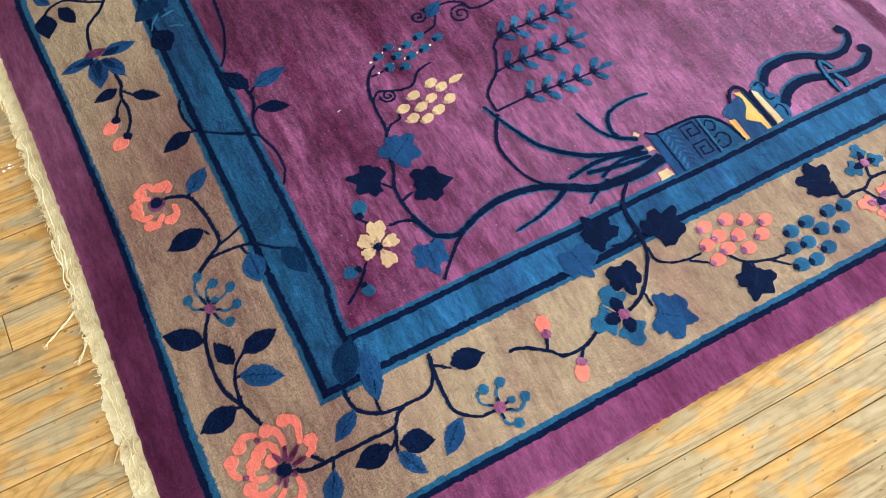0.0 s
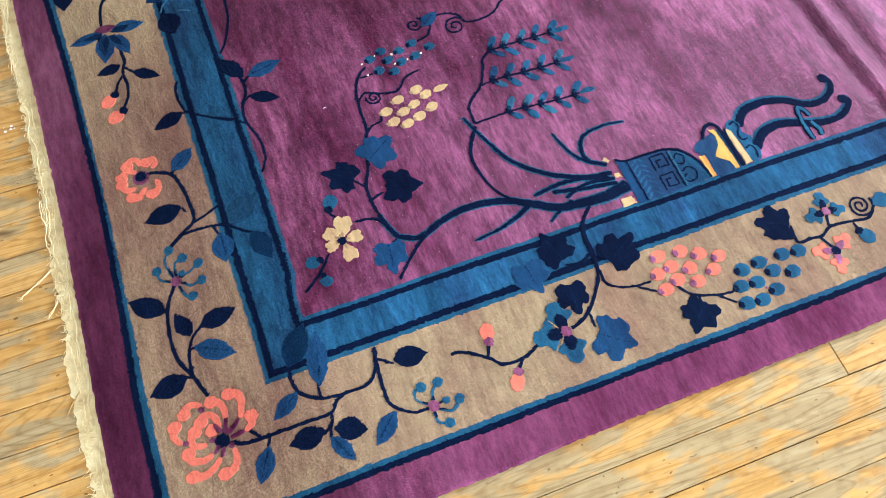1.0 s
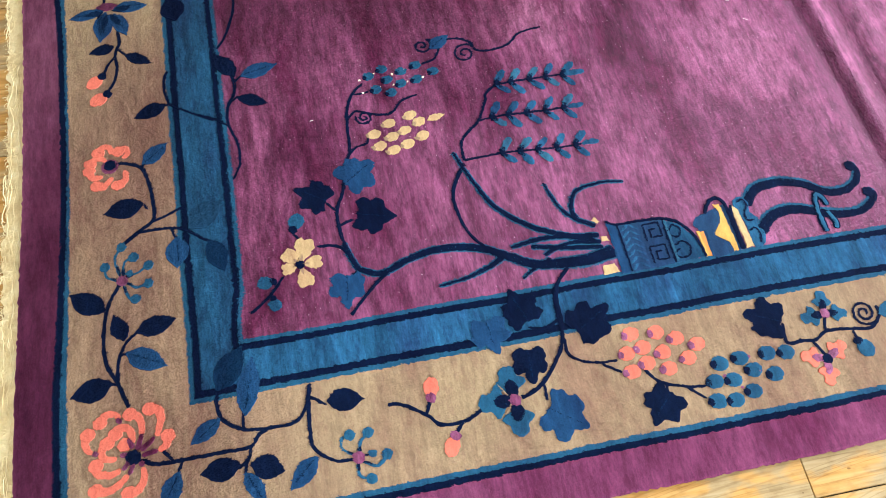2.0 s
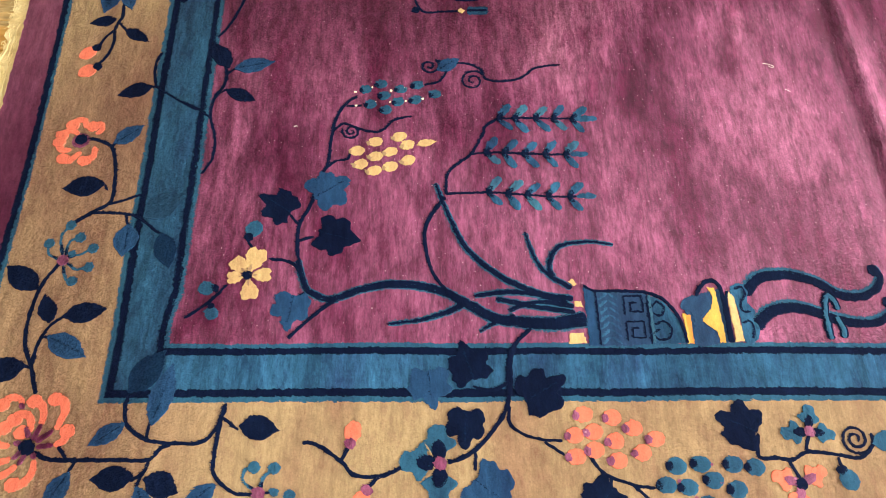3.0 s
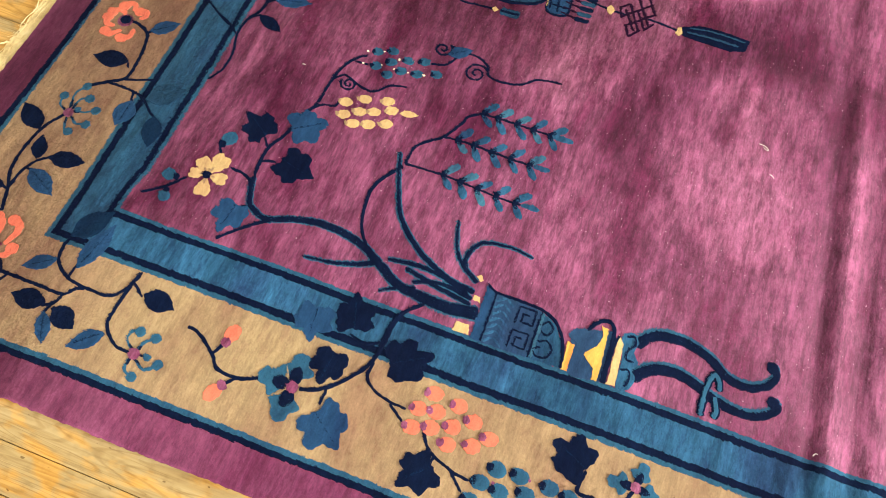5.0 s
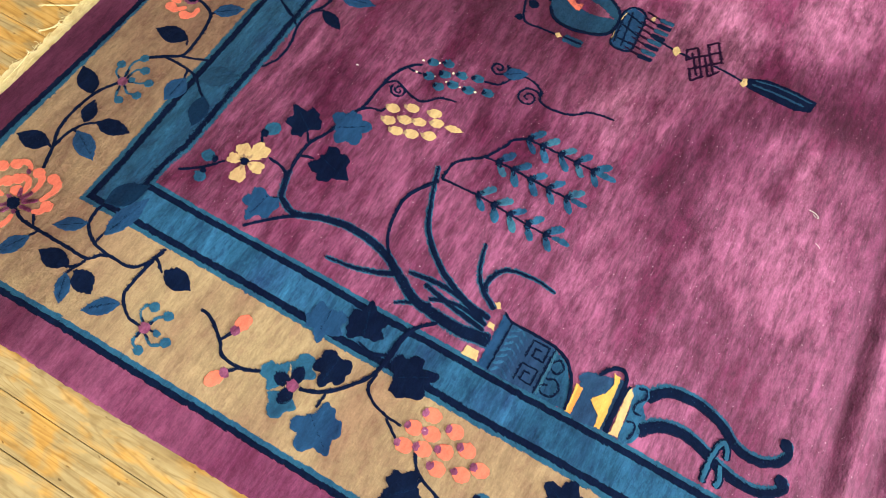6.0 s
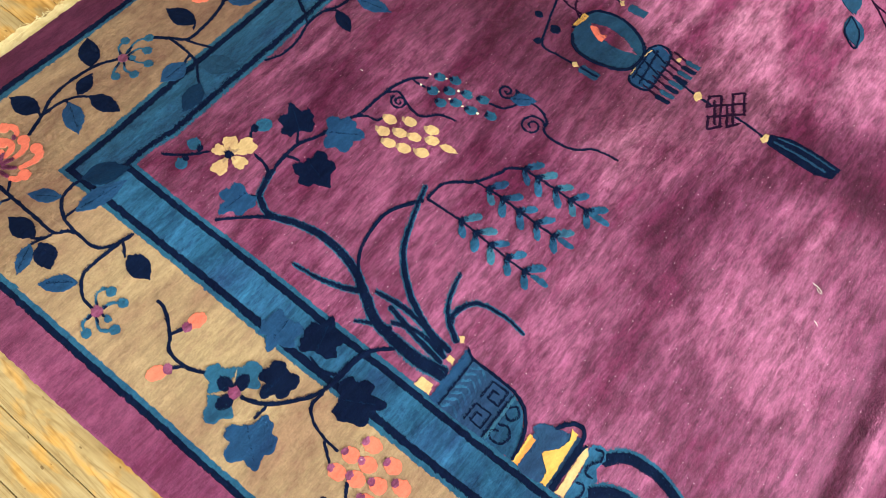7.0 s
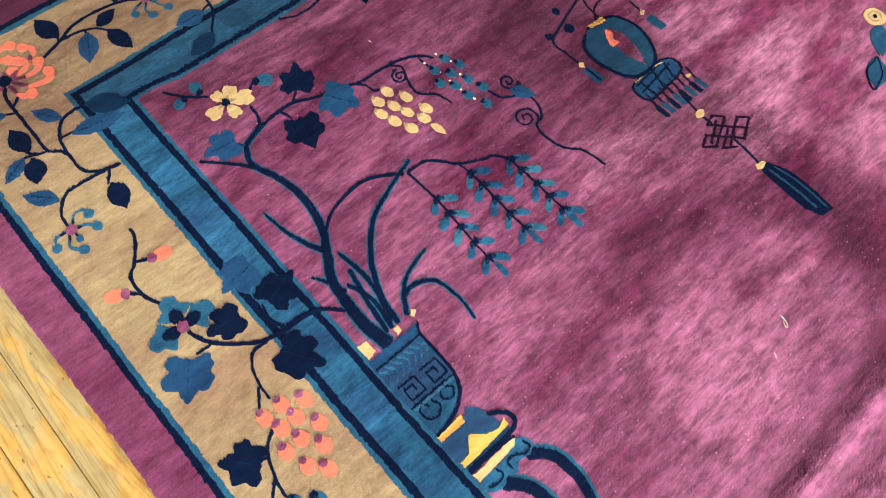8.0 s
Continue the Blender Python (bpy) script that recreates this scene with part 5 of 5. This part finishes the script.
stroke("wine", 0.005, 0.005, [(0.489, 0.926), (0.437, 0.931), (0.395, 0.947)])
stroke("wine", 0.005, 0.005, [(0.485, 0.915), (0.454, 0.937), (0.442, 0.980)])
motif()

# field: far spray and flowerpot
leaf("tealdark", (0.973, 1.345), (1.024, 1.260), 0.55)
leaf("tealdark", (0.925, 1.420), (0.974, 1.346), 0.5)
stroke("navy", 0.004, 0.004, [(0.975, 1.342), (0.981, 1.292), (1.008, 1.264), (1.024, 1.260), (1.012, 1.307), (0.975, 1.342)], name="outline")
stroke("wine", 0.005, 0.005, [(0.965, 1.438), (1.008, 1.411), (1.063, 1.360)])
stroke("wine", 0.005, 0.005, [(0.998, 1.417), (1.048, 1.404)])
motif("round_rose", "round cream wool rose with tan ring")
disc("rose", "cream", (0.901, 1.440), 0.027, 1.7)
stroke("tan", 0.004, 0.004, [(0.901 + 0.016 * math.cos(a), 1.440 + 0.016 * math.sin(a)) for a in (0.2, 1.4, 2.6, 3.8, 5.0, 6.2)], name="ring")
disc("flower_centre", "navy", (0.901, 1.440), 0.006, 2.9)
motif()
leaf("tealdark", (0.920, 1.432), (0.978, 1.351), 0.6)
motif("flowerpot_motif", "blue flowerpot with navy rim")
piece("flowerpot", "tealdark", [(1.544, 0.357), (1.558, 0.374), (1.598, 0.357), (1.650, 0.379), (1.726, 0.397), (1.731, 0.338), (1.689, 0.309), (1.618, 0.324)], 0, 1.6)
stroke("navy", 0.012, 0.012, [(1.543, 0.356), (1.594, 0.325), (1.686, 0.298)], name="outline")
stroke("navy", 0.004, 0.004, [(1.654, 0.420), (1.648, 0.370), (1.661, 0.329)], name="outline")
stroke("navy", 0.004, 0.004, [(1.670, 0.419), (1.669, 0.383), (1.684, 0.355)], name="outline")
leaf("navy", (1.600, 0.377), (1.632, 0.399), 0.6)
motif()

# ---- fringe on the woven end ----


def selvage():
    """The strip of bare cotton weave between pile and fringe."""
    verts, faces, n = [], [], 420
    for i in range(n + 1):
        y = -0.415 + (WIDE + 0.83) * i / n
        x = ring_point(3, (y + 0.418) / (WIDE + 0.836), 0.418, 9)[0]
        wide = 0.043 + 0.011 * noise.noise((y * 9, 1.0, 0)) + 0.009 * noise.noise((y * 55, 5.0, 0)) + 0.006 * math.exp(-(((y + 0.02) / 0.16) ** 2))
        for u, z in ((0.0, 0.005), (0.35, 0.0036), (0.75, 0.0024), (1.0, 0.0006)):
            verts.append((x + 0.002 - u * wide + 0.0015 * noise.noise((y * 90, u * 3, 2)), y, z + 0.0008 * noise.noise((y * 130, u * 5, 4))))
    for i in range(n):
        faces += [(i * 4 + j, i * 4 + j + 1, i * 4 + j + 5, i * 4 + j + 4)[::-1] for j in range(3)]
    return part("selvage", verts, faces, COTTON, rug, "frayed cream cotton selvage")


selvage()


def thread(verts, faces, points, width):
    """One loose cotton end: a thin five-sided tube."""
    line = [Vector(p) for p in points]
    start = len(verts)
    for i, p in enumerate(line):
        t = (line[min(i + 1, len(line) - 1)] - line[max(i - 1, 0)]).normalized()
        side = t.cross(Vector((0, 0, 1))).normalized()
        up = side.cross(t)
        w = width * (1 - 0.35 * i / len(line))
        verts += [tuple(p + (side * math.cos(a) + up * math.sin(a)) * w) for a in (k * math.tau / 4 for k in range(4))]
    for i in range(len(line) - 1):
        faces += [(start + i * 4 + k, start + i * 4 + (k + 1) % 4, start + i * 4 + 4 + (k + 1) % 4, start + i * 4 + 4 + k) for k in range(4)]


def fringe():
    rng = random.Random(11)
    verts, faces = [], []
    y = -0.41
    while y < WIDE + 0.4:
        edge = ring_point(3, (y + 0.418) / (WIDE + 0.836), 0.418, 9)[0] - 0.014
        for strand in range(rng.choice((0, 1, 1, 2))):
            away, length = radians(180 + rng.gauss(0, 75)), rng.uniform(0.006, 0.020)
            p, pts = Vector((edge - rng.uniform(-0.012, 0.026), y + rng.uniform(-0.003, 0.003), 0.004)), []
            curl = rng.gauss(0, 0.28)
            for i in range(7):
                pts.append(p.copy())
                p += Vector((math.cos(away), math.sin(away), 0)) * length / 6
                p.z = max(0.0012, 0.0062 - 0.0007 * i + rng.uniform(-0.0006, 0.0014))
                away += curl + rng.gauss(0, 0.16)
            thread(verts, faces, pts, rng.uniform(0.0004, 0.0009))
        y += rng.uniform(0.0004, 0.0013)
    tagged(part("fringe", verts, faces, COTTON, rug, "short matted cream cotton fringe"), "", "", "", "stuff")
    # long wavy cords that lie matted along the edge
    for k in range(28):
        start = rng.uniform(-0.35, 1.15)
        stop, off = start - rng.uniform(0.06, 0.24), rng.uniform(0.004, 0.042)
        cv, cf, pts = [], [], []
        for i in range(50):
            yy = start + (stop - start) * i / 49
            pts.append((-0.413 - off + 0.010 * noise.noise((yy * 18, k * 3.7, 0)) + 0.003 * noise.noise((yy * 75, k * 1.3, 5)), yy, 0.0065 + 0.002 * noise.noise((yy * 40, k, 0))))
        thread(cv, cf, pts, rng.uniform(0.0009, 0.0016))
        part("warp_cord", cv, cf, COTTON, rug)
    for pts in ([(-0.428, 0.296), (-0.445, 0.290), (-0.466, 0.281), (-0.496, 0.264), (-0.520, 0.246)], [(-0.420, 0.232), (-0.440, 0.226), (-0.453, 0.222), (-0.463, 0.203), (-0.476, 0.188)]):
        cv, cf = [], []
        line = smooth_line(pts, 0.004)
        for ply in range(3):
            thread(cv, cf, [(p.x + 0.0013 * math.cos(i * 0.9 + ply * 2.1) + 0.004 * noise.noise((i * 0.16, ply * 0.3, pts[0][1] * 9)), p.y + 0.0013 * math.sin(i * 0.9 + ply * 2.1) + 0.004 * noise.noise((i * 0.16, 5 + ply * 0.3, 1)), 0.003 + 0.0008 * math.sin(i * 0.9 + ply)) for i, p in enumerate(line)], 0.0011)
        tip = line[-1]
        for k in range(7):
            a = math.atan2(tip.y - line[-4].y, tip.x - line[-4].x) + rng.gauss(0, 0.6)
            thread(cv, cf, [(tip.x + u * math.cos(a + u * 20), tip.y + u * math.sin(a + u * 20), 0.002) for u in (0.0, 0.003, 0.006, 0.009, 0.012)], 0.0004)
        part("loose_strand", cv, cf, COTTON, rug, "loose frayed cream cotton strand")


fringe()

# ---- lint and splinters ----


def lint(points, width):
    verts, faces = [], []
    line = smooth_line(points, 0.0015)
    thread(verts, faces, [(p.x, p.y, surface(p.x, p.y) + width * (2 if p.x > -0.4 and p.y > -0.4 else 1)) for p in line], width)
    return tagged(part("lint", verts, faces, LINT), "tiny white thread of lint caught on the pile", "lint", "lint on the rug")


lint([(1.218, 0.655), (1.230, 0.654), (1.240, 0.649), (1.241, 0.645), (1.235, 0.645), (1.229, 0.650)], 0.0006)
lint([(0.193, 0.474), (0.197, 0.476), (0.200, 0.475)], 0.0008)
lint([(1.441, 0.008), (1.445, 0.014), (1.448, 0.013)], 0.0009)
lint([(1.255, 0.585), (1.262, 0.582), (1.266, 0.578)], 0.0006)


def splinter():
    verts = [(-0.443, 0.016, 0.001), (-0.466, -0.014, 0.001), (-0.486, -0.040, 0.001), (-0.468, -0.010, 0.001), (-0.445, 0.012, 0.004), (-0.466, -0.012, 0.005), (-0.484, -0.038, 0.002)]
    faces = [(0, 4, 5, 1), (1, 5, 6, 2), (2, 6, 5, 3), (3, 5, 4, 0), (0, 1, 2, 3)]
    return tagged(part("splinter", verts, faces, OAK), "thin pale oak splinter lying beside the fringe", "splinter")


splinter()


def paint_specks():
    rng = random.Random(5)
    for k in range(7):
        x, y, r = -0.488 + rng.uniform(-0.012, 0.014), 0.665 + rng.uniform(-0.022, 0.018), rng.uniform(0.0012, 0.0035)
        pts = [(x + r * math.cos(a) * rng.uniform(0.7, 1.3), y + r * math.sin(a) * rng.uniform(0.7, 1.3)) for a in (i * math.tau / 8 for i in range(8))]
        part("paint_speck", [(p[0], p[1], 0.0002) for p in pts] + [(x, y, 0.0007)], [(i, (i + 1) % 8, 8) for i in range(8)], LINT, floor, "dried white paint speck" if k == 0 else "")


paint_specks()

# ---- cut pile: short leaning tufts on every dyed patch of the rug ----
SPAN, CELL, TUFTS = ((-0.43, 1.80), (-0.43, 1.35)), 0.001, 240000  # stretch of the rug, grid step, tufts a square metre


def mesh_triangles(mesh):
    mesh.calc_loop_triangles()
    co = np.empty(len(mesh.vertices) * 3)
    mesh.vertices.foreach_get("co", co)
    idx = np.empty(len(mesh.loop_triangles) * 3, dtype=np.int32)
    mesh.loop_triangles.foreach_get("vertices", idx)
    return co.reshape(-1, 3), co.reshape(-1, 3)[idx.reshape(-1, 3)]


def scatter(tri, per_metre, rng):
    """Random places on the upward faces, and the share of each face by its area."""
    cross = np.cross(tri[:, 1] - tri[:, 0], tri[:, 2] - tri[:, 0])
    size = np.linalg.norm(cross, axis=1) / 2
    keep = cross[:, 2] > 1.2 * size
    tri, size = tri[keep], size[keep]
    want = size * per_metre
    count = np.floor(want + rng.random(len(want))).astype(int)
    t = np.repeat(tri, count, axis=0)
    u, v = np.sqrt(rng.random(len(t)))[:, None], rng.random(len(t))[:, None]
    return t[:, 0] * (1 - u) + t[:, 1] * u * (1 - v) + t[:, 2] * u * v


def grow_pile():
    rng = np.random.default_rng(3)
    (x0, x1), (y0, y1) = SPAN
    wools = [ob for ob in rug.children_recursive if ob.type == "MESH" and ob.data.materials[0].name.endswith("wool")]
    ground = {item[0] for item in RINGS} | {"field"}
    tops = np.zeros((int((x1 - x0) / CELL) + 2, int((y1 - y0) / CELL) + 2))

    def cells(p):
        return np.clip(((p[:, 0] - x0) / CELL).astype(int), 0, tops.shape[0] - 1), np.clip(((p[:, 1] - y0) / CELL).astype(int), 0, tops.shape[1] - 1)

    shapes = {}
    for ob in wools:
        shapes[ob.name] = mesh_triangles(ob.data)
        if ob.name.split(".")[0] not in ground:
            p = scatter(shapes[ob.name][1], 3.0e6, rng)
            np.maximum.at(tops, cells(p), p[:, 2])
    for ob in wools:
        verts, tri = shapes[ob.name]
        p = scatter(tri, TUFTS, rng)
        p = p[(p[:, 0] > x0) & (p[:, 0] < x1) & (p[:, 1] > y0) & (p[:, 1] < y1)]
        p = p[tops[cells(p)] < p[:, 2] + 0.0004]
        thin = np.clip(np.minimum(x1 - p[:, 0], y1 - p[:, 1]) / 0.3, 0, 1)  # the tufts thin out towards the unseen rest
        p = p[rng.random(len(p)) < thin]
        n = len(p)
        if not n:
            continue
        lean = np.array([-0.80, 0.25, 0.28]) + rng.normal(0, 0.13, (n, 3)) * (1, 1, 0.25)
        back = (p[:, 0] + 0.22 * (rng.random(n) - 0.5) < 0.04) | ((rng.random(n) < (p[:, 1] - 0.25) * 1.3) & (p[:, 0] - p[:, 1] + 0.3 * rng.random(n) < 0.36) & (p[:, 1] + 0.15 * rng.random(n) < 1.12))
        lean[back, 0] *= -1  # brushed back on the fringe border and, more and more, over the far half
        lean /= np.linalg.norm(lean, axis=1)[:, None]
        wide = np.cross(lean, (0, 0, 1.0)) + rng.normal(0, 0.11, (n, 3))
        wide /= np.linalg.norm(wide, axis=1)[:, None]
        wide *= rng.uniform(0.0008, 0.0015, (n, 1))
        pale = ob.data.materials[0].name.split("_")[0] in ("gold", "cream", "ivory", "orange", "coral")
        long = lean * rng.uniform(0.0026, 0.0048, (n, 1)) * (0.55 if pale else 1.0)  # pale pieces are clipped crisp
        p[:, 2] -= 0.0004
        blades = np.stack([p - wide, p + wide, p + long + 0.35 * wide, p + long - 0.35 * wide], 1).reshape(-1, 3)
        mesh = ob.data
        polys = [tuple(f.vertices) for f in mesh.polygons]
        base = len(verts)
        quads = (np.arange(n * 4).reshape(-1, 4) + base).tolist()
        grown = bpy.data.meshes.new(mesh.name)
        grown.from_pydata(np.concatenate([verts, blades]).tolist(), [], polys + quads)
        grown.materials.append(mesh.materials[0])
        ob.data = grown
        bpy.data.meshes.remove(mesh)


grow_pile()
